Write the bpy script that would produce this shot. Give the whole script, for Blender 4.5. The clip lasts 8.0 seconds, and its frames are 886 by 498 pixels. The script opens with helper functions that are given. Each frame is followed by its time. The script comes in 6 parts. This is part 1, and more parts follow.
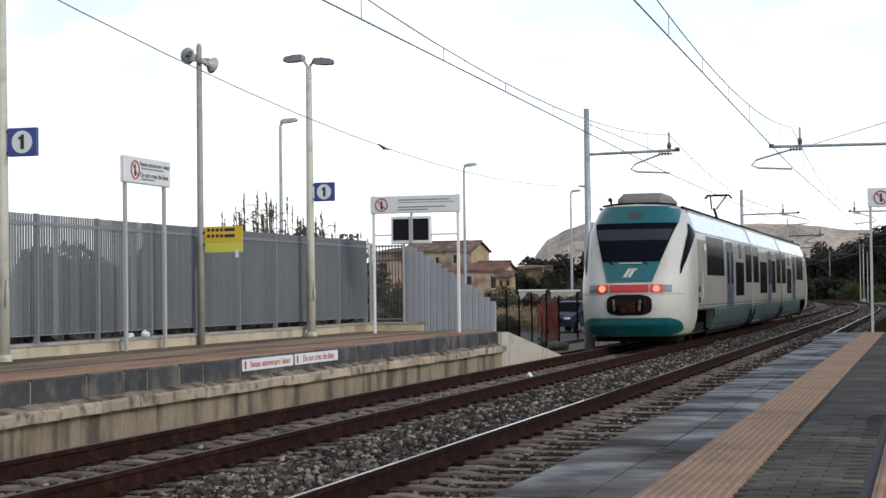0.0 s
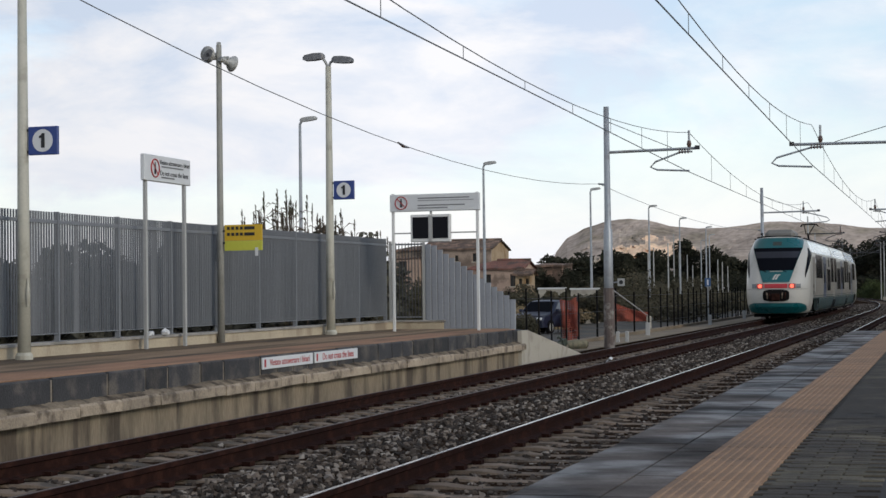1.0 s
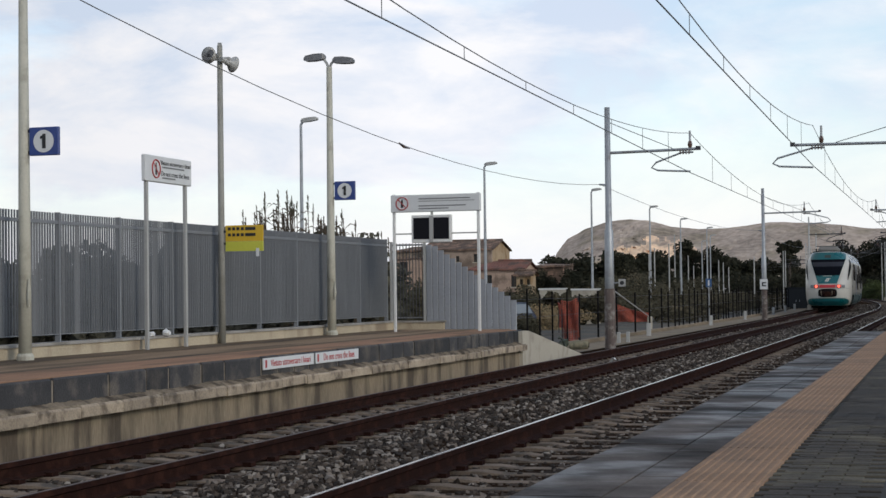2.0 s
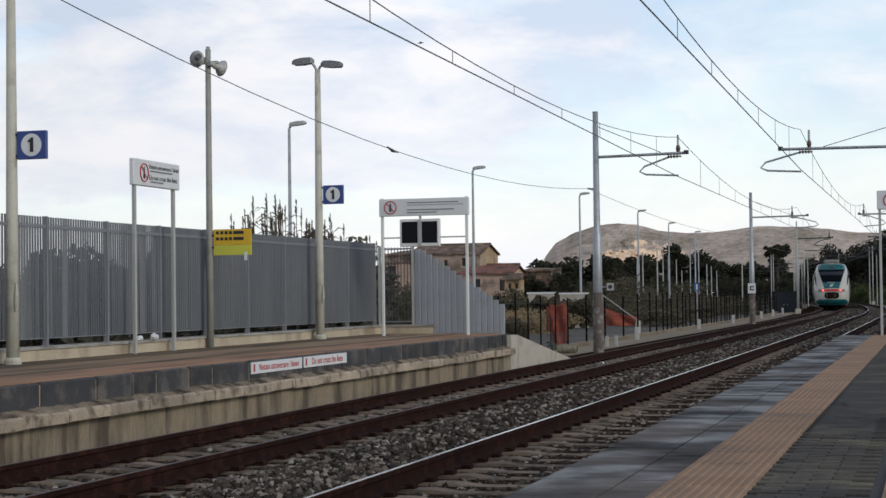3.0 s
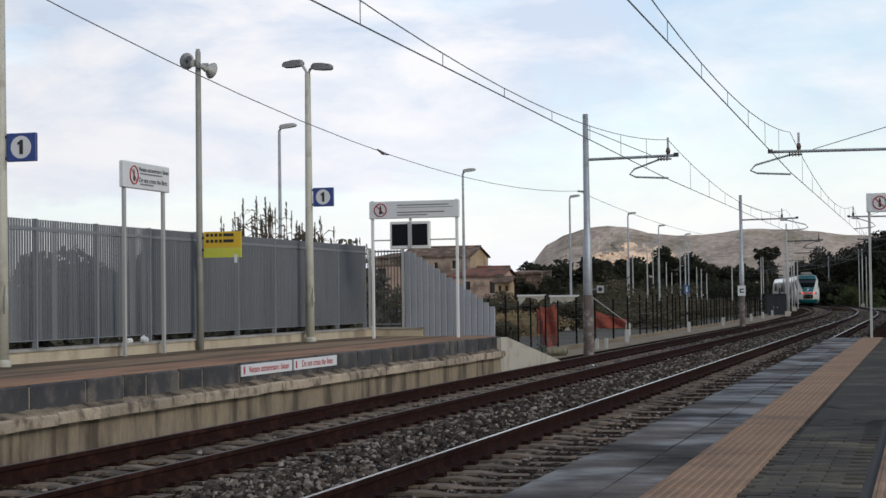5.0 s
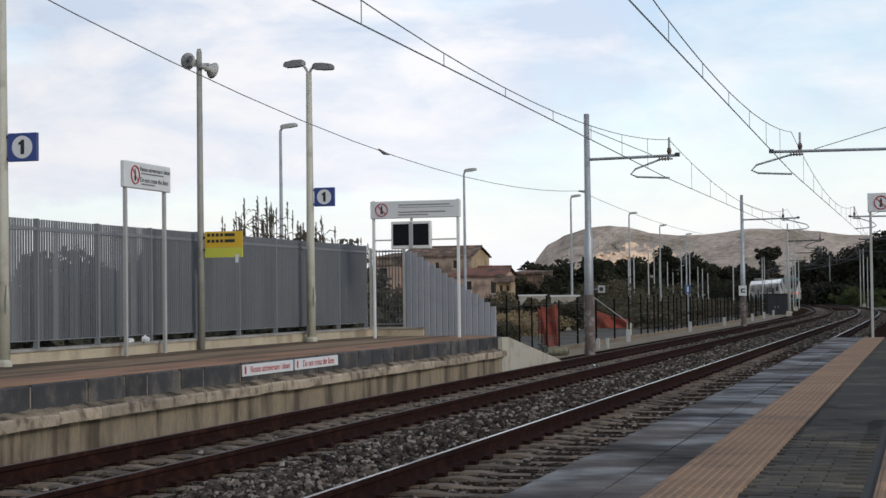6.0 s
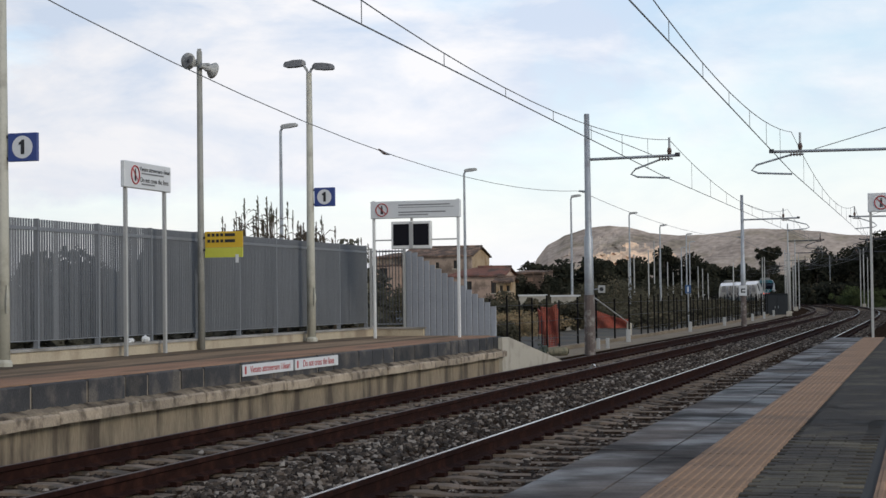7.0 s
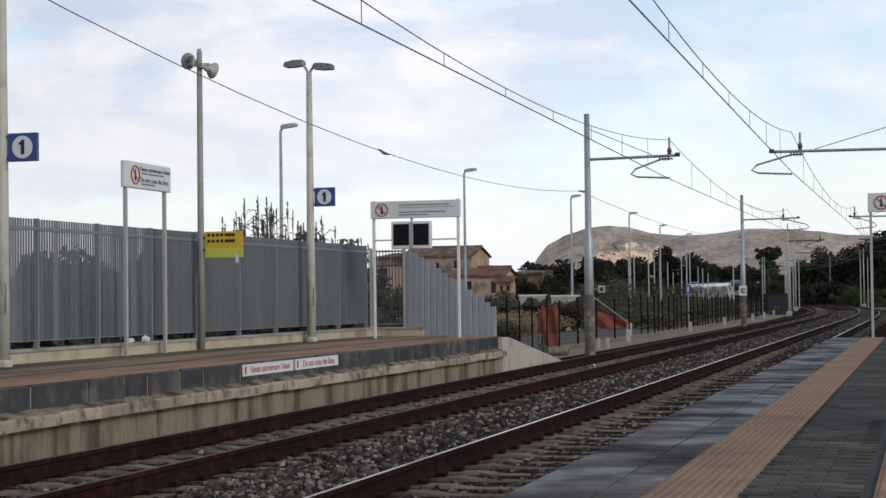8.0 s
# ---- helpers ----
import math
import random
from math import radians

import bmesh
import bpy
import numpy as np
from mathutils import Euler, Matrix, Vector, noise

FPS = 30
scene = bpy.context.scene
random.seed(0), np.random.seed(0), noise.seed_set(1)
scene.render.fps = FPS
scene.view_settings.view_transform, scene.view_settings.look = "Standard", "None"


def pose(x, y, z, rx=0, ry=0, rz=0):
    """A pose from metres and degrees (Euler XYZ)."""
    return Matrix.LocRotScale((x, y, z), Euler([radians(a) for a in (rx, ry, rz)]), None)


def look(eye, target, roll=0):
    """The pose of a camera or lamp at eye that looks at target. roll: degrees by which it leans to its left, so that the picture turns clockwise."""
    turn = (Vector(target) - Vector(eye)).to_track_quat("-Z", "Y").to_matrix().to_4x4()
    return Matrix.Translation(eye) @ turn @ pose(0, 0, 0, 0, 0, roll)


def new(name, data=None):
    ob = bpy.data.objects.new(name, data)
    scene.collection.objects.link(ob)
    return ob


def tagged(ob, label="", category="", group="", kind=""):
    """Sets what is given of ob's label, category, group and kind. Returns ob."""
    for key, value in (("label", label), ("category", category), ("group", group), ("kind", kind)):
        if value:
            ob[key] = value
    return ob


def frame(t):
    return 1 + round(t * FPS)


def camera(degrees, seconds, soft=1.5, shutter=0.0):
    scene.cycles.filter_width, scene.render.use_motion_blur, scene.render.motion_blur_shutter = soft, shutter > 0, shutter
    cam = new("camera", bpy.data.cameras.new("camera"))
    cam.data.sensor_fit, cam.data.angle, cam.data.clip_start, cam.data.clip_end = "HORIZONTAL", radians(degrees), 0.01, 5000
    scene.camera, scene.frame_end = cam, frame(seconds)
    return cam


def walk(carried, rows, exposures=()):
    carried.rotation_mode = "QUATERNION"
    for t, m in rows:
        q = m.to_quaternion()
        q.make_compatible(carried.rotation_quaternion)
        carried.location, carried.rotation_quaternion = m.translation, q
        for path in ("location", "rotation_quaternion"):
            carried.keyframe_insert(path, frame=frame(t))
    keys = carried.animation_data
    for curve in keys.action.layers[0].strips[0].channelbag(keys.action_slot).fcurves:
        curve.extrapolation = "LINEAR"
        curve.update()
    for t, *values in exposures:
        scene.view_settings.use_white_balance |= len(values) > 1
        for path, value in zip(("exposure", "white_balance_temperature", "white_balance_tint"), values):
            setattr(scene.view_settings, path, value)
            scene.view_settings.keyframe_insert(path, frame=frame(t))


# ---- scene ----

EYE = (0.0, 0.0, 1.513)
YAW, TILT, LEAN = 15.925, 1.655, -0.716


def aim(left, up):
    """The camera's pose, turned by these degrees to its left and up from its rest."""
    a, b = radians(YAW + left), radians(TILT + up)
    way = Vector((-math.sin(a) * math.cos(b), math.cos(a) * math.cos(b), math.sin(b)))
    return look(EYE, Vector(EYE) + 50 * way, LEAN)


cam = camera(29.3, 8.0, soft=1.5)
walk(cam, [(t, aim(a, b)) for t, a, b in (
    (0.0, -0.006, -0.172), (0.1, 0.015, -0.172), (0.2, 0.05, -0.174), (0.3, 0.065, -0.180), (0.4, 0.190, -0.192),
    (0.5, 0.310, -0.200), (0.6, 0.435, -0.208), (0.7, 0.530, -0.215), (0.8, 0.600, -0.220), (1.0, 0.655, -0.226),
    (1.5, 0.725, -0.230), (1.7, 0.725, -0.228), (2.2, 0.640, -0.185), (2.8, 0.435, -0.115), (3.0, 0.290, -0.076),
    (3.5, 0.025, -0.019), (4.0, -0.040, 0.002), (4.5, -0.058, 0.004), (5.2, -0.035, 0.003), (6.0, -0.006, 0.0),
    (6.5, 0.0, 0.0), (8.0, 0.0, 0.0))],
    exposures=[(0.0, 0.50), (0.3, 0.32), (0.6, 0.14), (1.0, 0.0), (8.0, 0.0)])

# ---- light ----
SUN_UP, SUN_ROUND = 24.0, 118.0
world = bpy.data.worlds.new("sky")
scene.world = world
world.use_nodes = True


def build_sky():
    nt = world.node_tree
    n, l = nt.nodes, nt.links
    n.clear()
    out, bg = n.new("ShaderNodeOutputWorld"), n.new("ShaderNodeBackground")
    sky = n.new("ShaderNodeTexSky")
    sky.sky_type, sky.sun_disc = "NISHITA", False
    sky.sun_elevation, sky.sun_rotation = radians(SUN_UP), radians(SUN_ROUND)
    sky.air_density, sky.dust_density = 1.0, 0.6
    tc, mp = n.new("ShaderNodeTexCoord"), n.new("ShaderNodeMapping")
    mp.inputs["Scale"].default_value = (1.0, 1.0, 2.6)
    mp.inputs["Location"].default_value = (0.35, 0.2, 0.1)
    l.new(tc.outputs["Generated"], mp.inputs["Vector"])
    big, small = n.new("ShaderNodeTexNoise"), n.new("ShaderNodeTexNoise")
    for node, sc, det, rough, dist in ((big, 3.2, 7.0, 0.55, 0.6), (small, 9.0, 8.0, 0.6, 0.3)):
        node.inputs["Scale"].default_value = sc
        node.inputs["Detail"].default_value = det
        node.inputs["Roughness"].default_value = rough
        node.inputs["Distortion"].default_value = dist
        l.new(mp.outputs[0], node.inputs["Vector"])
    cover = n.new("ShaderNodeValToRGB")
    cover.color_ramp.elements[0].position, cover.color_ramp.elements[0].color = 0.40, (0.2, 0.2, 0.2, 1)
    cover.color_ramp.elements[1].position, cover.color_ramp.elements[1].color = 0.58, (1, 1, 1, 1)
    # the cover thins towards the east
    gsep, slope, tilt = n.new("ShaderNodeSeparateXYZ"), n.new("ShaderNodeMath"), n.new("ShaderNodeMath")
    slope.operation, tilt.operation = "MULTIPLY_ADD", "ADD"
    slope.inputs[1].default_value, slope.inputs[2].default_value = -0.30, -0.06
    l.new(tc.outputs["Generated"], gsep.inputs[0])
    l.new(gsep.outputs["X"], slope.inputs[0])
    l.new(slope.outputs[0], tilt.inputs[0])
    l.new(big.outputs[0], tilt.inputs[1])
    l.new(tilt.outputs[0], cover.inputs[0])
    tone = n.new("ShaderNodeValToRGB")
    tone.color_ramp.elements[0].position, tone.color_ramp.elements[0].color = 0.37, (0.68, 0.78, 0.91, 1)
    tone.color_ramp.elements[1].position, tone.color_ramp.elements[1].color = 0.60, (1.0, 1.0, 1.0, 1)
    l.new(small.outputs[0], tone.inputs[0])
    gain = n.new("ShaderNodeMix")
    gain.data_type, gain.blend_type = "RGBA", "MULTIPLY"
    gain.inputs["Factor"].default_value = 1.0
    gain.inputs["B"].default_value = (9.75, 9.75, 10.1, 1)
    sep, low = n.new("ShaderNodeSeparateXYZ"), n.new("ShaderNodeMapRange")
    l.new(tc.outputs["Generated"], sep.inputs[0])
    l.new(sep.outputs["Z"], low.inputs["Value"])
    low.inputs["From Min"].default_value, low.inputs["From Max"].default_value = 0.02, 0.16
    low.inputs["To Min"].default_value, low.inputs["To Max"].default_value = 0.75, 0.0
    pale = n.new("ShaderNodeMix")
    pale.data_type = "RGBA"
    l.new(low.outputs[0], pale.inputs["Factor"])
    l.new(tone.outputs[0], pale.inputs["A"])
    pale.inputs["B"].default_value = (1, 1, 1, 1)
    l.new(pale.outputs["Result"], gain.inputs["A"])
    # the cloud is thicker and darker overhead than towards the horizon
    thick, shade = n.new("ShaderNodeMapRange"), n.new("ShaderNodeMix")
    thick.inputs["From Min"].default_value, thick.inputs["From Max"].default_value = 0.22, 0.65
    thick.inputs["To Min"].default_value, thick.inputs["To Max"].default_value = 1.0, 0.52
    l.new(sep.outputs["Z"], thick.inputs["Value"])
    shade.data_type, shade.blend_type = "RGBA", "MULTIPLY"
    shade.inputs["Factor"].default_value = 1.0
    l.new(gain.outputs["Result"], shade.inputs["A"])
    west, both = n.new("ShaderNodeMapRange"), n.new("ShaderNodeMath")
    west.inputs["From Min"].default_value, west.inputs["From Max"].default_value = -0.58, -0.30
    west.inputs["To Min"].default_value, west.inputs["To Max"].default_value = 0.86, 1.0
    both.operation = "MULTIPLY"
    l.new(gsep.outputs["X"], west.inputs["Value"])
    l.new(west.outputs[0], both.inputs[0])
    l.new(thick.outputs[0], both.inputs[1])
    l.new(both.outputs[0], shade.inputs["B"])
    mix = n.new("ShaderNodeMix")
    mix.data_type = "RGBA"
    veil, most = n.new("ShaderNodeMath"), n.new("ShaderNodeMath")
    veil.operation, most.operation, most.use_clamp = "MULTIPLY", "MAXIMUM", True
    veil.inputs[1].default_value = 1.3
    l.new(low.outputs[0], veil.inputs[0])
    l.new(veil.outputs[0], most.inputs[0])
    l.new(cover.outputs[0], most.inputs[1])
    l.new(most.outputs[0], mix.inputs["Factor"])
    clear = n.new("ShaderNodeMix")
    clear.data_type, clear.blend_type = "RGBA", "MULTIPLY"
    clear.inputs["Factor"].default_value = 1.0
    clear.inputs["B"].default_value = (1.75, 1.75, 1.75, 1)
    l.new(sky.outputs[0], clear.inputs["A"])
    l.new(clear.outputs["Result"], mix.inputs["A"])
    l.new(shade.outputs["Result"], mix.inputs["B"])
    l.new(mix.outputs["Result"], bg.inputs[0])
    bg.inputs[1].default_value = 0.100
    l.new(bg.outputs[0], out.inputs[0])


build_sky()
sun = new("sun", bpy.data.lights.new("sun", "SUN"))
sun.data.energy, sun.data.angle, sun.data.color = 1.15, radians(12), (1.0, 0.93, 0.82)
# the sun stands to the right of the camera and a little behind it, behind thin cloud
_a, _e = radians(SUN_ROUND), radians(SUN_UP)
sun.matrix_world = look((0, 0, 0), (-math.sin(_a) * math.cos(_e), -math.cos(_a) * math.cos(_e), -math.sin(_e)))

# ---- materials ----


def mat(name, col, rough=0.7, metal=0.0, var=0.18, scale=2.0, fine=40.0, bump=0.1, second=None, amount=0.5, at=1.0,
        spec=0.5, stretch=(1, 1, 1), rand=0.0, glow=0.0, coat=0.0, still=False):
    """A surface: base colour with broad and fine variation, a second colour in patches, fine relief."""
    m = bpy.data.materials.new(name)
    m.use_nodes = True
    nt = m.node_tree
    n, l = nt.nodes, nt.links
    b = n["Principled BSDF"]
    tc, mp = n.new("ShaderNodeTexCoord"), n.new("ShaderNodeMapping")
    mp.inputs["Scale"].default_value = stretch
    geo = n.new("ShaderNodeNewGeometry")
    l.new(geo.outputs["Position"] if still else tc.outputs["Object"], mp.inputs["Vector"])

    def noise_node(sc, det=5.0):
        t = n.new("ShaderNodeTexNoise")
        t.inputs["Scale"].default_value, t.inputs["Detail"].default_value = sc, det
        l.new(mp.outputs[0], t.inputs["Vector"])
        return t.outputs["Fac"]

    big, small = noise_node(scale), noise_node(fine, 3.0)
    colour = n.new("ShaderNodeRGB")
    colour.outputs[0].default_value = (*col, 1)
    now = colour.outputs[0]
    if second:
        ramp = n.new("ShaderNodeValToRGB")
        ramp.color_ramp.elements[0].position = 0.62 - 0.3 * amount
        ramp.color_ramp.elements[1].position = 0.72 - 0.2 * amount
        l.new(noise_node(at, 8.0), ramp.inputs[0])
        mix = n.new("ShaderNodeMix")
        mix.data_type = "RGBA"
        l.new(ramp.outputs[0], mix.inputs["Factor"])
        l.new(now, mix.inputs["A"])
        mix.inputs["B"].default_value = (*second, 1)
        now = mix.outputs["Result"]
    add = n.new("ShaderNodeMath")
    add.operation = "ADD"
    l.new(big, add.inputs[0])
    l.new(small, add.inputs[1])
    rng = n.new("ShaderNodeMapRange")
    rng.inputs["From Min"].default_value, rng.inputs["From Max"].default_value = 0.6, 1.4
    rng.inputs["To Min"].default_value, rng.inputs["To Max"].default_value = 1 - var, 1 + var
    l.new(add.outputs[0], rng.inputs["Value"])
    val = rng.outputs[0]
    if rand:
        info, r2, mul = n.new("ShaderNodeObjectInfo"), n.new("ShaderNodeMapRange"), n.new("ShaderNodeMath")
        r2.inputs["To Min"].default_value, r2.inputs["To Max"].default_value = 1 - rand, 1 + rand
        l.new(info.outputs["Random"], r2.inputs["Value"])
        mul.operation = "MULTIPLY"
        l.new(val, mul.inputs[0])
        l.new(r2.outputs[0], mul.inputs[1])
        val = mul.outputs[0]
    hsv = n.new("ShaderNodeHueSaturation")
    l.new(val, hsv.inputs["Value"])
    l.new(now, hsv.inputs["Color"])
    l.new(hsv.outputs[0], b.inputs["Base Color"])
    rr = n.new("ShaderNodeMapRange")
    rr.inputs["To Min"].default_value, rr.inputs["To Max"].default_value = max(0.02, rough - 0.12), min(1, rough + 0.12)
    l.new(big, rr.inputs["Value"])
    l.new(rr.outputs[0], b.inputs["Roughness"])
    b.inputs["Metallic"].default_value = metal
    b.inputs["Specular IOR Level"].default_value = spec
    b.inputs["Coat Weight"].default_value = coat
    if bump:
        bp = n.new("ShaderNodeBump")
        bp.inputs["Strength"].default_value, bp.inputs["Distance"].default_value = bump, 0.02
        l.new(small, bp.inputs["Height"])
        l.new(bp.outputs[0], b.inputs["Normal"])
    if glow:
        b.inputs["Emission Color"].default_value = (*col, 1)
        b.inputs["Emission Strength"].default_value = glow
    return m


M = {
    "rust": mat("rusty_rail_steel", (0.018, 0.0068, 0.0048), 0.9, 0.0, 0.3, 1.5, 60, 0.25, (0.034, 0.0135, 0.009), 0.4, 6, spec=0.1),
    "railtop": mat("polished_rail_head", (0.42, 0.39, 0.365), 0.2, 1.0, 0.1, 3, 80, 0.02),
    "railworn": mat("dull_rail_head", (0.11, 0.085, 0.072), 0.6, 0.5, 0.2, 3, 80, 0.05),
    "sleeper": mat("weathered_concrete_sleeper", (0.185, 0.142, 0.107), 0.95, 0, 0.35, 3, 60, 0.4, (0.09, 0.076, 0.062), 0.45, 4, rand=0.2, still=True, spec=0.2),
    "ballast": mat("brown_grey_ballast", (0.025, 0.016, 0.011), 0.97, 0, 0.55, 8, 45, 1.0, (0.052, 0.037, 0.028), 0.42, 24, spec=0.0),
    "conc": mat("stained_platform_concrete", (0.235, 0.188, 0.128), 0.9, 0, 0.35, 1.2, 40, 0.3, (0.085, 0.065, 0.045), 0.52, 2.6, stretch=(1, 1, 0.22)),
    "ledge": mat("mossy_concrete_coping", (0.325, 0.263, 0.192), 0.9, 0, 0.35, 2.5, 40, 0.5, (0.13, 0.10, 0.072), 0.40, 4, rand=0.18, still=True),
    "basalt": mat("dark_basalt_block", (0.034, 0.0325, 0.0335), 0.75, 0, 0.45, 3, 40, 0.35, (0.095, 0.082, 0.07), 0.42, 2.6, rand=0.4, still=True),
    "terra": mat("terracotta_paving", (0.31, 0.18, 0.112), 0.9, 0, 0.3, 1.5, 50, 0.2, (0.19, 0.122, 0.08), 0.45, 1.0, spec=0.15, stretch=(2.0, 0.4, 1)),
    "paver": mat("dark_grey_paver", (0.043, 0.0365, 0.030), 0.8, 0, 0.45, 2, 50, 0.35, (0.09, 0.079, 0.057), 0.46, 1.0, rand=0.3, still=True, spec=0.2),
    "tactile": mat("ochre_tactile_tile", (0.27, 0.17, 0.105), 0.85, 0, 0.2, 2, 60, 0.2, (0.20, 0.132, 0.088), 0.28, 1.6, rand=0.1, still=True, spec=0.25),
    "joint": mat("dark_mortar_joint", (0.028, 0.027, 0.025), 0.95, 0, 0.25, 3, 60, 0.2),
    "grille": mat("galvanised_grey_grille", (0.185, 0.195, 0.207), 0.65, 0.1, 0.12, 1, 30, 0.05),
    "panel": mat("galvanised_fence_panel", (0.27, 0.285, 0.31), 0.5, 0.2, 0.12, 1.5, 25, 0.04, rand=0.06),
    "white": mat("white_painted_steel", (0.62, 0.62, 0.60), 0.55, 0, 0.06, 2, 30, 0.03),
    "board": mat("white_sign_board", (0.60, 0.61, 0.61), 0.5, 0, 0.05, 2, 30, 0.0),
    "cream": mat("cream_painted_pole", (0.43, 0.415, 0.345), 0.6, 0, 0.10, 2, 30, 0.05, (0.31, 0.295, 0.24), 0.35, 3),
    "greypole": mat("grey_painted_pole", (0.36, 0.36, 0.345), 0.6, 0.1, 0.12, 2, 30, 0.05),
    "dullpole": mat("dull_grey_green_pole", (0.27, 0.265, 0.235), 0.65, 0.1, 0.15, 2, 30, 0.05, (0.20, 0.195, 0.17), 0.4, 2),
    "galv": mat("galvanised_mast_steel", (0.34, 0.36, 0.38), 0.5, 0.4, 0.15, 1.5, 25, 0.05, (0.25, 0.25, 0.25), 0.35, 2),
    "darksteel": mat("dark_steel", (0.05, 0.05, 0.055), 0.55, 0.5, 0.2, 3, 30, 0.05),
    "wire": mat("weathered_copper_wire", (0.15, 0.155, 0.16), 0.6, 0.2, 0.1, 2, 20, 0),
    "blue": mat("blue_enamel_sign", (0.018, 0.045, 0.20), 0.4, 0, 0.08, 3, 20, 0),
    "yellow": mat("yellow_sign_sheet", (0.58, 0.37, 0.02), 0.5, 0, 0.06, 3, 20, 0),
    "lime": mat("lime_yellow_sign_sheet", (0.50, 0.50, 0.06), 0.5, 0, 0.06, 3, 20, 0),
    "black": mat("black_lettering", (0.015, 0.015, 0.017), 0.6, 0, 0.05, 3, 20, 0),
    "lamphead": mat("grey_lamp_casing", (0.15, 0.15, 0.155), 0.5, 0.2, 0.12, 3, 20, 0),
    "grey_text": mat("grey_lettering", (0.16, 0.16, 0.165), 0.6, 0, 0.05, 3, 20, 0),
    "sand": mat("sandy_bank", (0.20, 0.155, 0.10), 0.95, 0, 0.35, 0.8, 14, 0.3, (0.15, 0.115, 0.075), 0.45, 0.6),
    "screen": mat("dark_display_glass", (0.006, 0.006, 0.009), 0.5, 0, 0.05, 3, 20, 0, spec=0.15),
    "red": mat("red_lettering", (0.38, 0.03, 0.03), 0.5, 0, 0.06, 3, 20, 0),
    "mortar": mat("pale_crumbling_mortar", (0.24, 0.205, 0.16), 0.95, 0, 0.35, 4, 50, 0.4, (0.12, 0.10, 0.075), 0.45, 5),
    "dirt": mat("dry_sandy_ground", (0.105, 0.09, 0.062), 0.95, 0, 0.3, 0.5, 12, 0.4, (0.06, 0.06, 0.035), 0.45, 0.25),
    "road": mat("grey_asphalt", (0.085, 0.08, 0.072), 0.95, 0, 0.25, 0.5, 30, 0.2, (0.12, 0.105, 0.08), 0.45, 0.3, spec=0.15),
    "ramp": mat("smooth_pale_concrete", (0.40, 0.365, 0.30), 0.9, 0, 0.12, 1.5, 40, 0.15, (0.30, 0.27, 0.22), 0.35, 2),
}


def wet_slab():
    """Concrete slabs with pale dry streaks across them and dark damp patches that mirror the sky."""
    m = bpy.data.materials.new("damp_grey_paving_slab")
    m.use_nodes = True
    n, l = m.node_tree.nodes, m.node_tree.links
    b = n["Principled BSDF"]
    geo, info = n.new("ShaderNodeNewGeometry"), n.new("ShaderNodeObjectInfo")

    def streak(scale, size, lo, hi, det=6.0):
        mp, t, r = n.new("ShaderNodeMapping"), n.new("ShaderNodeTexNoise"), n.new("ShaderNodeMapRange")
        mp.inputs["Scale"].default_value = scale
        t.inputs["Scale"].default_value, t.inputs["Detail"].default_value = size, det
        r.inputs["From Min"].default_value, r.inputs["From Max"].default_value = lo, hi
        l.new(geo.outputs["Position"], mp.inputs["Vector"])
        l.new(mp.outputs[0], t.inputs["Vector"])
        l.new(t.outputs["Fac"], r.inputs["Value"])
        return r.outputs[0]

    dry, fine = streak((1.0, 1.25, 1), 1.1, 0.42, 0.68), streak((1, 1, 1), 45, 0.3, 0.7, 3.0)
    mix, hsv, val, lift = n.new("ShaderNodeMix"), n.new("ShaderNodeHueSaturation"), n.new("ShaderNodeMapRange"), n.new("ShaderNodeMath")
    mix.data_type = "RGBA"
    mix.inputs["A"].default_value, mix.inputs["B"].default_value = (0.021, 0.0175, 0.016, 1), (0.125, 0.106, 0.095, 1)
    l.new(dry, mix.inputs["Factor"])
    val.inputs["To Min"].default_value, val.inputs["To Max"].default_value = 0.85, 1.12
    l.new(info.outputs["Random"], val.inputs["Value"])
    lift.operation = "MULTIPLY_ADD"
    lift.inputs[1].default_value, lift.inputs[2].default_value = 0.3, -0.15
    l.new(fine, lift.inputs[0])
    add = n.new("ShaderNodeMath")
    l.new(val.outputs[0], add.inputs[0])
    l.new(lift.outputs[0], add.inputs[1])
    l.new(add.outputs[0], hsv.inputs["Value"])
    l.new(mix.outputs["Result"], hsv.inputs["Color"])
    l.new(hsv.outputs[0], b.inputs["Base Color"])
    rough = n.new("ShaderNodeMapRange")
    rough.inputs["To Min"].default_value, rough.inputs["To Max"].default_value = 0.42, 0.9
    l.new(streak((1.0, 1.1, 1), 1.5, 0.42, 0.62), rough.inputs["Value"])
    l.new(rough.outputs[0], b.inputs["Roughness"])
    b.inputs["Specular IOR Level"].default_value = 0.2
    bp = n.new("ShaderNodeBump")
    bp.inputs["Strength"].default_value, bp.inputs["Distance"].default_value = 0.15, 0.01
    l.new(fine, bp.inputs["Height"])
    l.new(bp.outputs[0], b.inputs["Normal"])
    return m


M["slab"] = wet_slab()


# ---- mesh helpers ----
def thing(name, m, label, category, group="", kind=""):
    ob = new(name)
    ob.empty_display_size = 0.2
    ob.matrix_basis = m
    return tagged(ob, label, category, group, kind)


def part(name, bm, material, parent=None, label="", smooth=False):
    me = bpy.data.meshes.new(name)
    bm.to_mesh(me)
    bm.free()
    for mt in material if isinstance(material, (list, tuple)) else (material,):
        me.materials.append(mt)
    if smooth:
        me.polygons.foreach_set("use_smooth", [True] * len(me.polygons))
    ob = new(name, me)
    ob.parent = parent
    if label:
        ob["label"] = label
    return ob


def setting(name, bm, material, label, category, smooth=False):
    return tagged(part(name, bm, material, None, "", smooth), label, category, kind="structure")


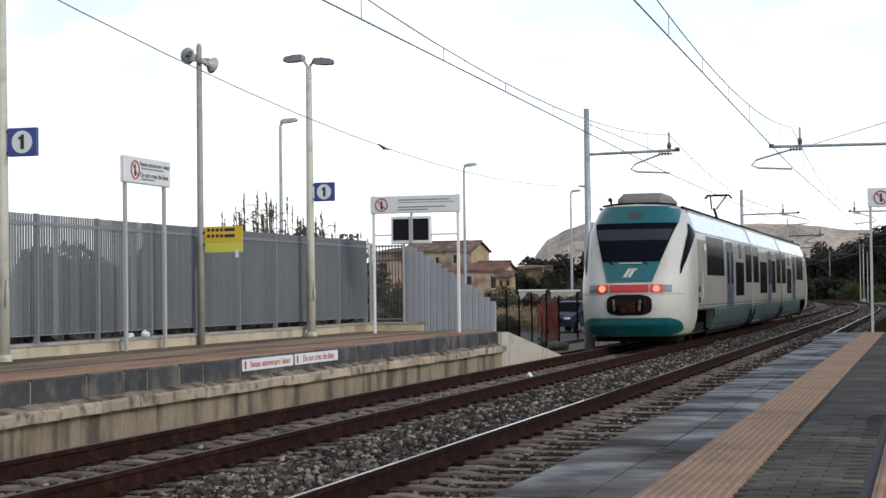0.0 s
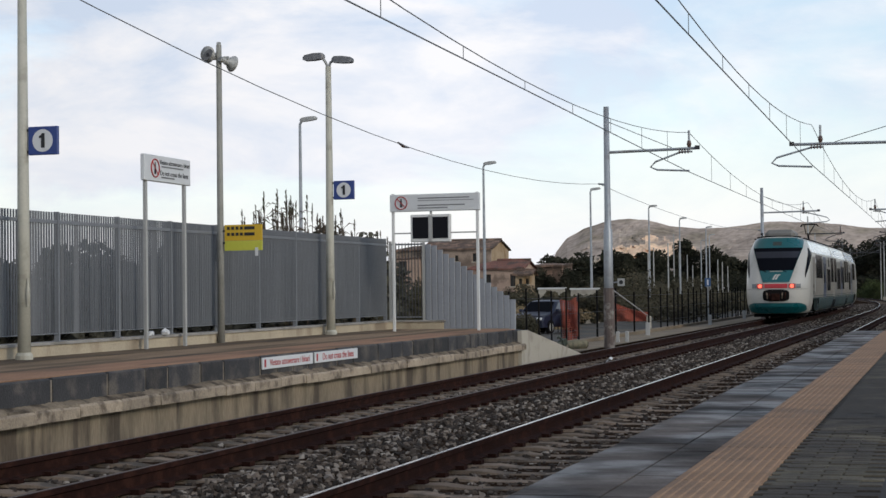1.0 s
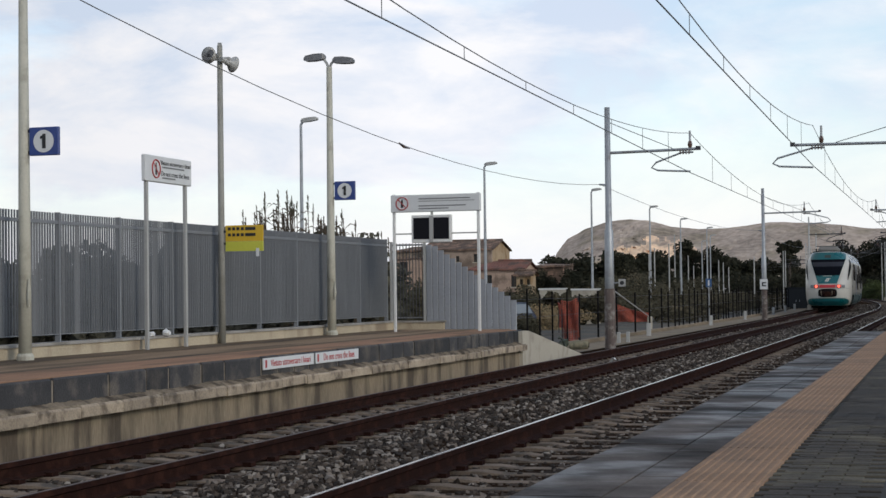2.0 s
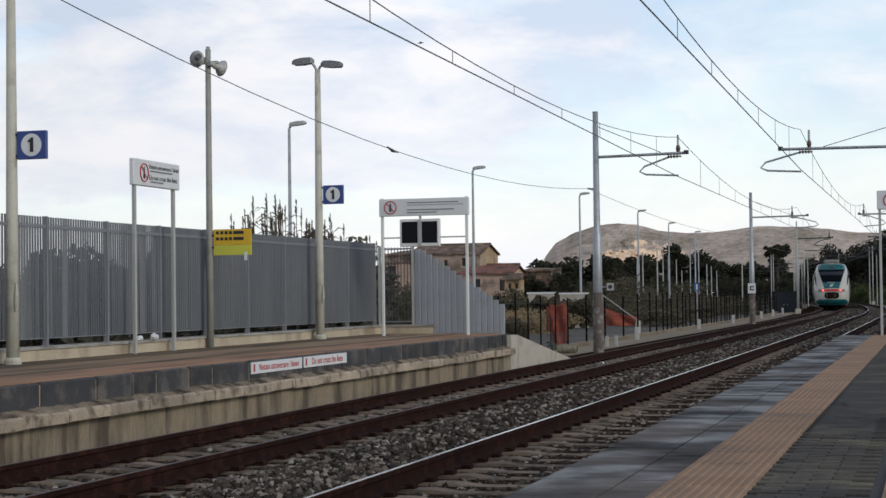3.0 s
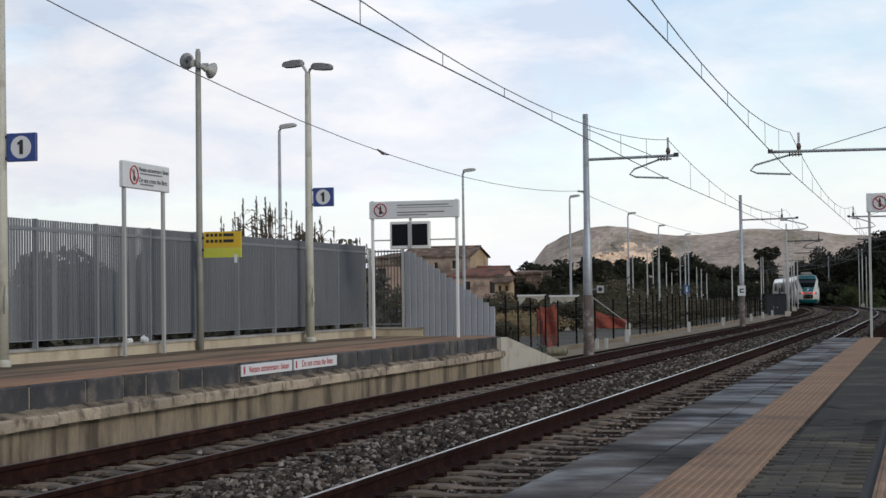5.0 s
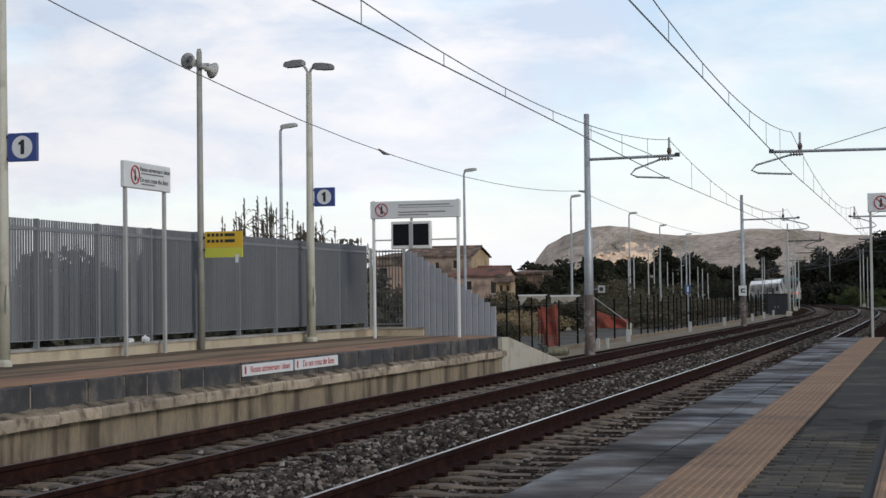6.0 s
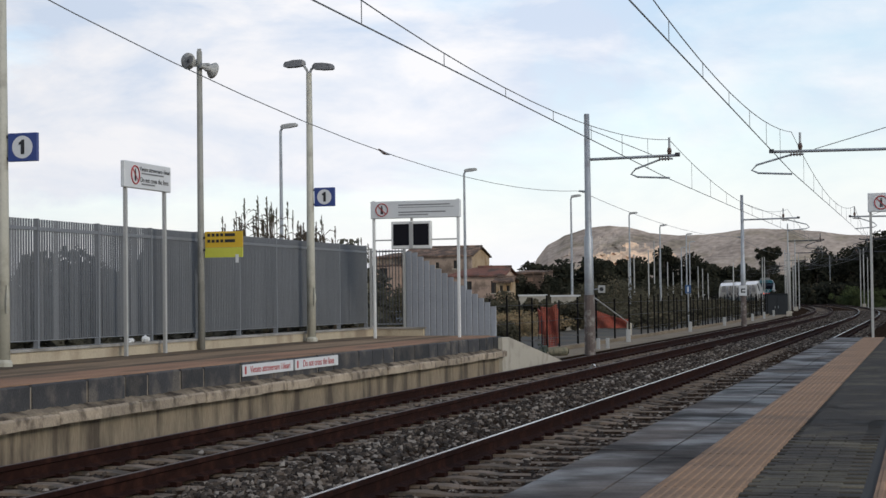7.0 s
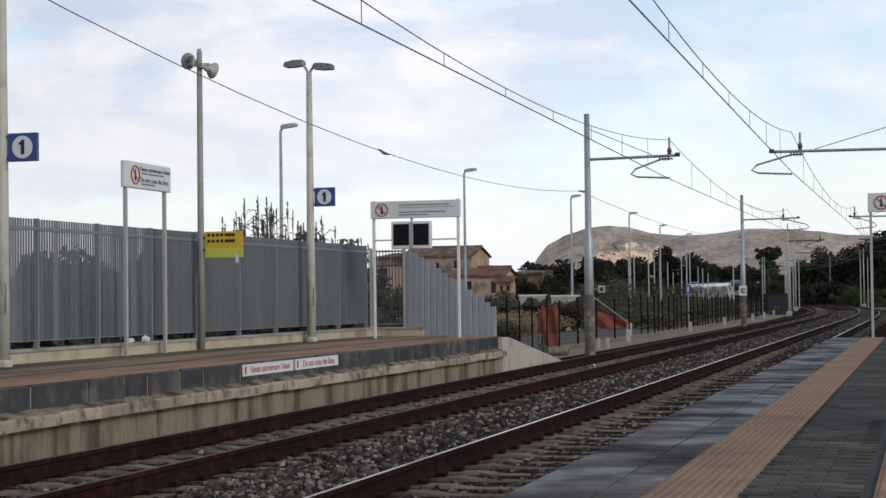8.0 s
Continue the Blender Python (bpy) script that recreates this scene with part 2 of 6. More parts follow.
def B(*boxes, bevel=0.0):
    """A bmesh of boxes (x0, x1, y0, y1, z0, z1)."""
    bm = bmesh.new()
    for b in boxes:
        box(bm, *b)
    if bevel:
        bmesh.ops.bevel(bm, geom=list(bm.edges), offset=bevel, segments=1, affect="EDGES")
    return bm


def box(bm, x0, x1, y0, y1, z0, z1):
    v = [bm.verts.new(p) for p in ((x0, y0, z0), (x1, y0, z0), (x1, y1, z0), (x0, y1, z0),
                                   (x0, y0, z1), (x1, y0, z1), (x1, y1, z1), (x0, y1, z1))]
    for f in ((3, 2, 1, 0), (4, 5, 6, 7), (0, 1, 5, 4), (1, 2, 6, 5), (2, 3, 7, 6), (3, 0, 4, 7)):
        bm.faces.new([v[i] for i in f])


def tube(bm, points, radii, seg=10, caps=True):
    """A round bar through the points."""
    pts = [Vector(p) for p in points]
    if not isinstance(radii, (list, tuple)):
        radii = [radii] * len(pts)
    rings, side = [], None
    for i, p in enumerate(pts):
        d = (pts[min(i + 1, len(pts) - 1)] - pts[max(i - 1, 0)]).normalized()
        if side is None:
            side = d.orthogonal().normalized()
        side = (side - d * side.dot(d)).normalized()
        up = d.cross(side)
        rings.append([bm.verts.new(p + radii[i] * (math.cos(a) * side + math.sin(a) * up))
                      for a in (2 * math.pi * k / seg for k in range(seg))])
    for a, b in zip(rings, rings[1:]):
        for k in range(seg):
            bm.faces.new((a[k], a[(k + 1) % seg], b[(k + 1) % seg], b[k]))
    if caps:
        bm.faces.new(rings[0][::-1])
        bm.faces.new(rings[-1])
    return bm


def T(points, radii, seg=10):
    return tube(bmesh.new(), points, radii, seg)


def disc(bm, c, r, axis, depth, seg=24):
    """A flat round plate at c facing along axis."""
    a = Vector(axis).normalized()
    return tube(bm, [Vector(c), Vector(c) + a * depth], r, seg)


def sheet(bm, rows, slot=0):
    """Faces over a grid of points."""
    vs = [[bm.verts.new(p) for p in r] for r in rows]
    for a, b in zip(vs, vs[1:]):
        for i in range(len(a) - 1):
            f = bm.faces.new((a[i], a[i + 1], b[i + 1], b[i]))
            f.material_index = slot
    return vs


# ---- the line of the railway ----
BEND, RADIUS, MID = 104.0, 950.0, -5.7
TIGHT, RADIUS_2 = 240.0, 600.0


def along(x, s, z=0.0):
    """The place at x across the line and s metres along it: straight, then a curve to the left that tightens."""
    if s <= BEND:
        return Vector((x, s, z))
    a, r = (min(s, TIGHT) - BEND) / RADIUS, RADIUS
    c = Vector((MID - RADIUS, BEND))
    if s > TIGHT:
        c += (RADIUS - RADIUS_2) * Vector((math.cos(a), math.sin(a)))
        a, r = a + (s - TIGHT) / RADIUS_2, RADIUS_2
    r += x - MID
    return Vector((c.x + r * math.cos(a), c.y + r * math.sin(a), z))


def bearing(s):
    if s <= BEND:
        return 0.0
    return math.degrees((min(s, TIGHT) - BEND) / RADIUS + max(0.0, s - TIGHT) / RADIUS_2)


def stations(s0, s1):
    out, s = [], s0
    while s < s1:
        out.append(s)
        s += 20.0 if s + 20 <= BEND else 6.0
    return out + [s1]


def swept(bm, profile, s0, s1, slots=None, closed=True):
    """A profile of (x, z) drawn along the line."""
    ss = stations(s0, s1)
    rings = [[bm.verts.new(along(x, s, z)) for x, z in profile] for s in ss]
    k = len(profile)
    for a, b in zip(rings, rings[1:]):
        for i in range(k if closed else k - 1):
            f = bm.faces.new((a[i], b[i], b[(i + 1) % k], a[(i + 1) % k]))
            if slots:
                f.material_index = slots[i]
    return bm


FAR_TRACK, NEAR_TRACK, HALF = -7.55, -3.85, 0.752
RAIL = [(-0.036, -0.003), (-0.019, 0.0), (0.021, 0.0), (0.036, -0.003), (0.036, -0.045), (0.010, -0.06), (0.010, -0.14), (0.075, -0.165), (0.075, -0.175),
        (-0.075, -0.175), (-0.075, -0.165), (-0.010, -0.14), (-0.010, -0.06), (-0.036, -0.045)]
RAIL_SLOTS = [0, 1] + [0] * 12


def sleeper_mesh():
    """A concrete sleeper, waisted in the middle and sloped at the ends, with rail fastenings."""
    bm = bmesh.new()
    rows = []
    for x, w, z in ((-1.2, 0.10, -0.215), (-1.14, 0.12, -0.20), (-0.45, 0.12, -0.19), (-0.2, 0.10, -0.215),
                    (0.2, 0.10, -0.215), (0.45, 0.12, -0.19), (1.14, 0.12, -0.20), (1.2, 0.10, -0.215)):
        rows.append([(x, -w - 0.03, -0.42), (x, -w, z), (x, w, z), (x, w + 0.03, -0.42)])
    sheet(bm, rows)
    body = len(bm.faces)
    for r in (-HALF, HALF):
        for d in (-0.105, 0.105):
            box(bm, r + d - 0.045, r + d + 0.045, -0.06, 0.06, -0.20, -0.15)
    bm.faces.ensure_lookup_table()
    for f in bm.faces[body:]:
        f.material_index = 1
    me = bpy.data.meshes.new("sleeper")
    bmesh.ops.recalc_face_normals(bm, faces=bm.faces)
    bm.to_mesh(me)
    bm.free()
    me.materials.append(M["sleeper"])
    me.materials.append(M["rust"])
    return me


def railway_track(x0, s_near):
    t = thing("railway_track", pose(0, 0, 0), "rusty steel rails on concrete sleepers in ballast", "railway track", "railway tracks", "structure")
    for dx in (-HALF, HALF):
        bm = swept(bmesh.new(), [(x0 + dx + x, z) for x, z in RAIL], s_near, 420, RAIL_SLOTS)
        part("rail", bm, [M["rust"], M["railtop"] if x0 > -5 else M["railworn"]], t, "brown rusty rail with a worn head")
    return t


tracks = {x: railway_track(x, -14.0) for x in (FAR_TRACK, NEAR_TRACK)}

# ---- ground ----


def ground():
    bm = bmesh.new()
    xs = [-4000, -1500, -600, -200, -80, -40, -26, -20, -16, -14, -12.6]
    ys = [-600, -100, 0, 20, 40, 60, 80, 100, 130, 160, 200, 250, 300, 400, 600, 1000, 4000]
    rows = [[(x, y, -0.55 + (0 if abs(x) > 60 else 0.05 * math.sin(x * 0.7 + y * 0.23))) for x in xs + [-8, 0, 8, 20, 60, 200, 4000]] for y in ys]
    sheet(bm, rows)
    setting("ground", bm, M["dirt"], "dry sandy ground with sparse scrub beside the line", "ground")
    # ballast bed: shoulders, cribs just under the sleepers' tops, a heap between the tracks
    prof = [(-11.4, -0.56), (-10.6, -0.34), (-9.1, -0.25), (-8.3, -0.225), (-6.8, -0.225), (-6.4, -0.20), (-5.7, -0.165), (-5.0, -0.20), (-4.6, -0.225),
            (-3.1, -0.225), (-2.6, -0.24), (-1.5, -0.30), (0.4, -0.56)]
    bm = swept(bmesh.new(), prof, -14, 420, closed=False)
    setting("ballast_bed", bm, M["ballast"], "brown grey crushed stone ballast under the tracks", "ballast")


ground()

# ---- platforms ----
M["greycope"] = mat("grey_concrete_coping", (0.30, 0.285, 0.26), 0.9, 0, 0.2, 1.5, 40, 0.2, (0.21, 0.195, 0.17), 0.4, 1.6)
M["creamwall"] = mat("stained_cream_wall", (0.42, 0.355, 0.255), 0.9, 0, 0.2, 1.0, 40, 0.15, (0.27, 0.215, 0.15), 0.4, 1.3, stretch=(1, 1, 0.5))
M["tan"] = mat("worn_tan_paving", (0.27, 0.19, 0.125), 0.95, 0, 0.3, 1.0, 40, 0.2, (0.16, 0.118, 0.08), 0.42, 0.9, spec=0.1, stretch=(2.5, 0.35, 1))
M["dust"] = mat("brown_dusty_paving", (0.155, 0.115, 0.078), 0.95, 0, 0.35, 1.5, 40, 0.2, (0.085, 0.066, 0.05), 0.45, 1.0, spec=0.1, stretch=(2.0, 0.4, 1))
TOP = 0.62
END = 37.2


def far_platform():
    bm = B((-13.6, -9.335, -12, END, -0.6, 0.17))
    setting("platform_wall", bm, M["conc"], "stained beige concrete platform wall with rain streaks", "platform")
    bm = B((-13.6, -9.366, -12, END, 0.16, 0.60))
    setting("platform_core", bm, M["mortar"], "worn mortar bed of the raised platform", "platform")
    bm = B((-12.93, -9.92, -12, END + 1.5, 0.58, TOP))
    setting("platform_paving", bm, M["tan"], "worn tan platform paving", "pavement")
    bm = B((-12.80, -11.95, -12, END, TOP, TOP + 0.004))
    setting("paving_band", bm, M["dust"], "brown dusty band in the platform paving", "pavement")
    bm = B((-10.86, -10.42, -12, END, TOP, TOP + 0.005))
    setting("paving_strip", bm, M["dust"], "brown dusty strip along the platform paving", "pavement")
    bm = B((-10.42, -9.40, -12, END, TOP + 0.002, TOP + 0.018), bevel=0.006)
    setting("paving_border", bm, M["terra"], "terracotta border along the platform edge", "pavement")
    # sloped wing wall at the platform's end
    bm = bmesh.new()
    a = [bm.verts.new(p) for p in ((-9.25, END, 0.60), (-9.25, END, -0.6), (-9.25, END + 7.2, -0.6), (-9.25, END + 7.2, -0.26), (-9.25, END + 0.6, 0.60))]
    b = [bm.verts.new(v.co + Vector((-1.5, 0, 0))) for v in a]
    bm.faces.new(a)
    bm.faces.new(b[::-1])
    for i in range(5):
        bm.faces.new((a[i], b[i], b[(i + 1) % 5], a[(i + 1) % 5]))
    bmesh.ops.recalc_face_normals(bm, faces=bm.faces)
    setting("ramp_wall", bm, M["ramp"], "smooth pale concrete ramp wall at the platform end", "ramp")
    # low wall that carries the fence
    bm = B((-13.05, -12.80, -12, 39.05, 0.3, 0.79), (-12.80, -11.55, 38.68, 38.92, 0.3, 0.79))
    setting("fence_wall", bm, M["creamwall"], "low cream concrete wall under the grille fence", "wall")
    bm = B((-13.08, -12.77, -12, 39.08, 0.79, 0.83), (-12.77, -11.5, 38.65, 38.95, 0.79, 0.83))
    setting("wall_coping", bm, M["greycope"], "thin grey concrete coping on the low wall", "wall")


far_platform()


def near_platform():
    z = 0.45
    bm = B((-2.14, 5.0, -12, 41.5, -0.6, z - 0.035))
    setting("platform_body", bm, M["conc"], "concrete body of the boarding platform", "platform")
    bm = B((-1.06, 5.0, -12, 41.5, z - 0.036, z - 0.012))
    setting("paver_bed", bm, M["joint"], "dark joints between the pavers", "pavement")


near_platform()

# ---- grille fence on the far platform ----
POSTS = [15.12 + 1.95 * k for k in range(-10, 13)]


def grille(bm, p0, p1, z0, z1, pitch, depth, thick, twist=0.0):
    """Upright flat bars between two plan points, their depth across the line between them."""
    a, b = Vector((*p0, 0)), Vector((*p1, 0))
    d = (b - a).normalized()
    nrm0, n = Vector((-d.y, d.x, 0)), int((b - a).length / pitch)
    rg = random.Random(int(a.y * 100))
    for i in range(n):
        c = a + d * (i + 0.5) * (b - a).length / n
        k = rg.gauss(0, twist)
        e, nrm = d + nrm0 * k, nrm0 - d * k
        vs = []
        for z in (z0, z1):
            for s, w in ((-1, -1), (1, -1), (1, 1), (-1, 1)):
                q = c + e * (thick * s / 2) + nrm * (depth * w / 2)
                vs.append(bm.verts.new((q.x, q.y, z)))
        for f in ((4, 5, 6, 7), (0, 1, 5, 4), (1, 2, 6, 5), (2, 3, 7, 6), (3, 0, 4, 7)):
            bm.faces.new([vs[k] for k in f])
    return bm


def grille_fence():
    X = -12.92
    f = thing("grille_fence", pose(0, 0, 0.83), "grey galvanised steel grille fence on a low wall", "fence")
    for y0, y1 in zip(POSTS, POSTS[1:]):
        part("grille", grille(bmesh.new(), (X, y0 + 0.04), (X, y1 - 0.04), 0.11, 1.95, 0.075, 0.034 if y0 < 25 else 0.05, 0.007, 0.26 if y0 < 25 else 0.07), M["grille"], f)
        part("cross_rail", B((X - 0.02, X + 0.02, y0 + 0.03, y1 - 0.03, 0.11, 0.122)), M["grille"], f)
        part("cross_rail", B((X - 0.022, X + 0.022, y0 + 0.03, y1 - 0.03, 1.78, 1.83)), M["grille"], f)
    for y in POSTS:
        part("post", B((X - 0.05, X + 0.03, y - 0.022, y + 0.022, -0.002, 1.96), (X - 0.06, X + 0.06, y - 0.06, y + 0.06, -0.002, 0.012)), M["grille"], f)
    # short return beside the end board, seen square on
    g = thing("fence_return", pose(0, 0, 0.83), "open steel bar fence panel between two posts", "fence")
    part("grille", grille(bmesh.new(), (-12.86, 38.8), (-12.06, 38.8), 0.05, 1.86, 0.075, 0.03, 0.012), M["darksteel"], g)
    for x in (-12.88, -12.04):
        part("post", B((x - 0.03, x + 0.03, 38.77, 38.83, -0.002, 1.9)), M["greypole"], g)
    part("cross_rail", B((-12.85, -12.07, 38.785, 38.815, 0.06, 0.09)), M["grille"], g)
    part("cross_rail", B((-12.85, -12.07, 38.785, 38.815, 1.8, 1.84)), M["grille"], g)


grille_fence()


def stepped_screen():
    """Upright sheet panels whose tops step down towards the track."""
    s = thing("screen_fence", pose(0, 0, 0), "grey sheet steel fence stepping down to the platform end", "fence")
    n = 15
    x0, x1, y = -12.0, -9.78, 38.8
    w = (x1 - x0) / n
    for i in range(n):
        u = i / (n - 1)
        top = 2.64 - max(0, u - 0.05) / 0.95 * 1.34
        a, b = x0 + i * w, x0 + (i + 1) * w
        bm = bmesh.new()
        prof = ((a + 0.001, y - 0.004), (a + 0.02, y - 0.024), (b - 0.012, y - 0.024), (b - 0.001, y - 0.014))
        lo, hi = [bm.verts.new((*p, 0.58)) for p in prof], [bm.verts.new((*p, top)) for p in prof]
        lo2, hi2 = [bm.verts.new((p[0], p[1] + 0.006, 0.58)) for p in prof], [bm.verts.new((p[0], p[1] + 0.006, top)) for p in prof]
        for k in range(3):
            bm.faces.new((lo[k], lo[k + 1], hi[k + 1], hi[k]))
            bm.faces.new((lo2[k + 1], lo2[k], hi2[k], hi2[k + 1]))
            bm.faces.new((hi[k], hi[k + 1], hi2[k + 1], hi2[k]))
        part("panel", bm, M["panel"], s)
    part("cross_rail", B((x0, x1, y + 0.01, y + 0.05, 0.9, 0.95)), M["grille"], s)


stepped_screen()


# ---- lettering ----
def lettering(body, size, material, parent, m, name="lettering", depth=0.002):
    cu = bpy.data.curves.new(name, "FONT")
    cu.body, cu.size, cu.extrude, cu.align_x, cu.align_y = body, size, depth, "CENTER", "CENTER"
    tmp = bpy.data.objects.new(name, cu)
    me = bpy.data.meshes.new_from_object(tmp)
    bpy.data.objects.remove(tmp)
    me.materials.append(material)
    ob = new(name, me)
    ob.parent = parent
    ob.matrix_basis = m
    return ob


UPRIGHT = pose(0, 0, 0, 90, 0, 0)  # text that faces -y
ASIDE = pose(0, 0, 0, 90, 0, 90)  # text that faces +x


def platform_number(parent, w, h, x, y, z):
    """A blue square number plate with a pale disc, facing -y, on two brackets."""
    p = part("number_plate", B((x, x + w, y - 0.03, y + 0.03, z, z + h), bevel=0.008), M["blue"], parent, "dark blue number plate")
    d = part("disc", disc(bmesh.new(), (x + w / 2, y - 0.031, z + h / 2), h * 0.40, (0, -1, 0), 0.004), M["board"], p, "pale disc")
    bm = bmesh.new()
    c, q = x + w / 2, z + h / 2
    pts = ((-0.05, -0.25), (0.085, -0.25), (0.085, 0.26), (-0.02, 0.26), (-0.05, 0.20), (-0.13, 0.17), (-0.13, 0.08), (-0.05, 0.10))
    vs = [[bm.verts.new((c + a * h, y - yy, q + b * h)) for a, b in pts] for yy in (0.0355, 0.041)]
    bm.faces.new(vs[0])
    bm.faces.new(vs[1])
    for i in range(len(pts)):
        bm.faces.new((vs[0][i], vs[0][(i + 1) % 8], vs[1][(i + 1) % 8], vs[1][i]))
    part("numeral", bm, M["black"], p, "dark numeral one")
    for dz in (0.12, 0.88):
        part("bracket", B((x - 0.06, x + 0.002, y - 0.02, y + 0.02, z + h * dz - 0.02, z + h * dz + 0.02)), M["darksteel"], parent)


def lamp_head(bm, m, length=0.48, w=0.19):
    """A flat street lamp head that points along +x."""
    rows = []
    for u, ww, t in ((0, 0.35, 0.35), (0.12, 0.8, 0.9), (0.5, 1, 1), (0.9, 0.95, 0.8), (1, 0.75, 0.4)):
        x, a, b = u * length, ww * w / 2, t * 0.095
        rows.append([m @ Vector(p) for p in ((x, -a, -b * 0.6), (x, -a * 0.8, b), (x, a * 0.8, b), (x, a, -b * 0.6), (x, -a, -b * 0.6))])
    vs = sheet(bm, rows)
    bm.faces.new(vs[0][:4])
    bm.faces.new(vs[-1][:4][::-1])


def platform_lamp(x, y, height, number_at, label, double=True):
    p = thing("platform_lamp", pose(x, y, TOP), label, "lamp post", "lamp posts on the platform")
    part("pole", T([(0, 0, 0), (0, 0, height * 0.35), (0, 0, height)], [0.095, 0.085, 0.06], 14), M["cream"], p, smooth=True)
    part("base_collar", T([(0, 0, 0), (0, 0, 0.06), (0, 0, 0.1)], [0.125, 0.125, 0.1], 14), M["cream"], p)
    part("cable_duct", T([(0.085, -0.05, 0.75), (0.10, -0.06, 0.9), (0.09, -0.05, 1.15)], [0.02, 0.035, 0.012], 8), M["cream"], p)
    for sgn in (-1, 1):
        part("arm", T([(0, 0, height - 0.05), (sgn * 0.05, 0, height + 0.08), (sgn * 0.13, 0, height + 0.2 - 0.06 * (sgn > 0))], 0.03, 8), M["greypole"], p)
        bm = bmesh.new()
        lamp_head(bm, Matrix.Translation((sgn * 0.08, 0, height + 0.22 - 0.09 * (sgn > 0))) @ pose(0, 0, 0, 0, 4, 0 if sgn > 0 else 180))
        part("lamp_head", bm, M["lamphead"], p, "grey flat lamp head")
    platform_number(p, 0.46, 0.40, 0.10, 0, number_at - TOP)


platform_lamp(-12.48, 21.2, 5.75, 3.50, "cream painted lamp post with a blue number plate")
platform_lamp(-12.60, 33.9, 5.72, 3.49, "cream painted lamp post with two grey heads and number plate")


def loudspeaker_pole():
    x, y = -12.71, 28.47
    p = thing("loudspeaker_pole", pose(x, y, TOP), "pale painted pole with two horn loudspeakers", "pole")
    part("pole", T([(0, 0, 0), (0, 0, 2.2), (0, 0, 5.45)], [0.065, 0.06, 0.05], 12), M["dullpole"], p, smooth=True)
    part("top_bracket", B((-0.2, 0.2, -0.03, 0.03, 5.18, 5.23), (-0.03, 0.03, -0.03, 0.03, 5.1, 5.5)), M["greypole"], p)
    for sgn, z, tip in ((-1, 5.27, -0.06), (1, 5.16, -0.22)):
        d = Vector((-0.12, -0.95, tip) if sgn < 0 else (0.42, 0.85, tip)).normalized()
        c = Vector((sgn * 0.11, -0.02 * sgn, z))
        h = part("horn", T([c, c + d * 0.06, c + d * 0.10, c + d * 0.17, c + d * 0.21, c + d * 0.20], [0.05, 0.07, 0.06, 0.13, 0.155, 0.125], 20), M["greypole"], p, "grey white loudspeaker horn", True)
        part("mouth", T([c + d * 0.201, c + d * 0.207], [0.118, 0.118], 20), M["lamphead"], h, "dark inside of the horn")
        part("throat", T([c + d * 0.19, c + d * 0.215], [0.05, 0.03], 12), M["darksteel"], h)
        part("driver", T([c - d * 0.1, c], [0.05, 0.05], 12), M["greypole"], h)
    # yellow direction plate beside it, end on
    s = thing("direction_sign", pose(x + 0.07, y, 2.32), "yellow direction sign with dark pictograms on a pole", "sign")
    part("upper_plate", B((0.02, 0.75, -0.02, 0.02, 0.16, 0.45)), M["yellow"], s)
    part("lower_plate", B((0.02, 0.75, -0.024, 0.02, -0.02, 0.155)), M["lime"], s, "lime yellow plate")
    for r, z in enumerate((0.36, 0.25)):
        for k in range(5):
            wdt = 0.055 if k < 4 else 0.2
            part("pictogram", B((0.07 + 0.085 * k, 0.07 + 0.085 * k + wdt, -0.026, -0.02, z, z + 0.055)), M["black"], s)
    for z in (0.1, 0.32):
        part("clamp", B((-0.01, 0.03, -0.03, 0.03, z, z + 0.04)), M["darksteel"], s)
    part("hanging_strip", B((0.62, 0.68, -0.03, -0.024, -0.12, 0.03)), M["board"], s, "torn pale paper strip")


loudspeaker_pole()


def prohibition_disc(parent, c, r, axis, turn):
    """A red ring with a slash over a dark walking shape, in plain pieces."""
    m = Matrix.Translation(c) @ turn
    ring = bmesh.new()
    pts = [m @ Vector((r * 0.9 * math.cos(k * math.pi / 14), r * 0.9 * math.sin(k * math.pi / 14), 0.004)) for k in range(29)]
    tube(ring, pts, r * 0.075, 6, False)
    part("ring", ring, M["red"], parent, "red prohibition ring")
    bm = bmesh.new()
    for x0, x1, y0, y1 in ((-0.09, 0.09, 0.42, 0.62), (-0.13, 0.13, -0.1, 0.4), (-0.17, -0.02, -0.6, -0.1), (0.02, 0.17, -0.6, -0.1)):
        box(bm, x0 * r, x1 * r, y0 * r, y1 * r, 0.002, 0.005)
    bm.transform(m)
    part("pictogram", bm, M["black"], parent)
    bm = B((-0.85 * r, 0.85 * r, -0.06 * r, 0.06 * r, 0.006, 0.009))
    bm.transform(m @ pose(0, 0, 0, 0, 0, -45))
    part("slash", bm, M["red"], parent)


def text_rows(parent, rows, turn, c):
    for x0, x1, y, h in rows:
        bm = B((x0, x1, y - h / 2, y + h / 2, 0.001, 0.004))
        bm.transform(Matrix.Translation(c) @ turn)
        part("text_line", bm, M["grey_text"], parent)


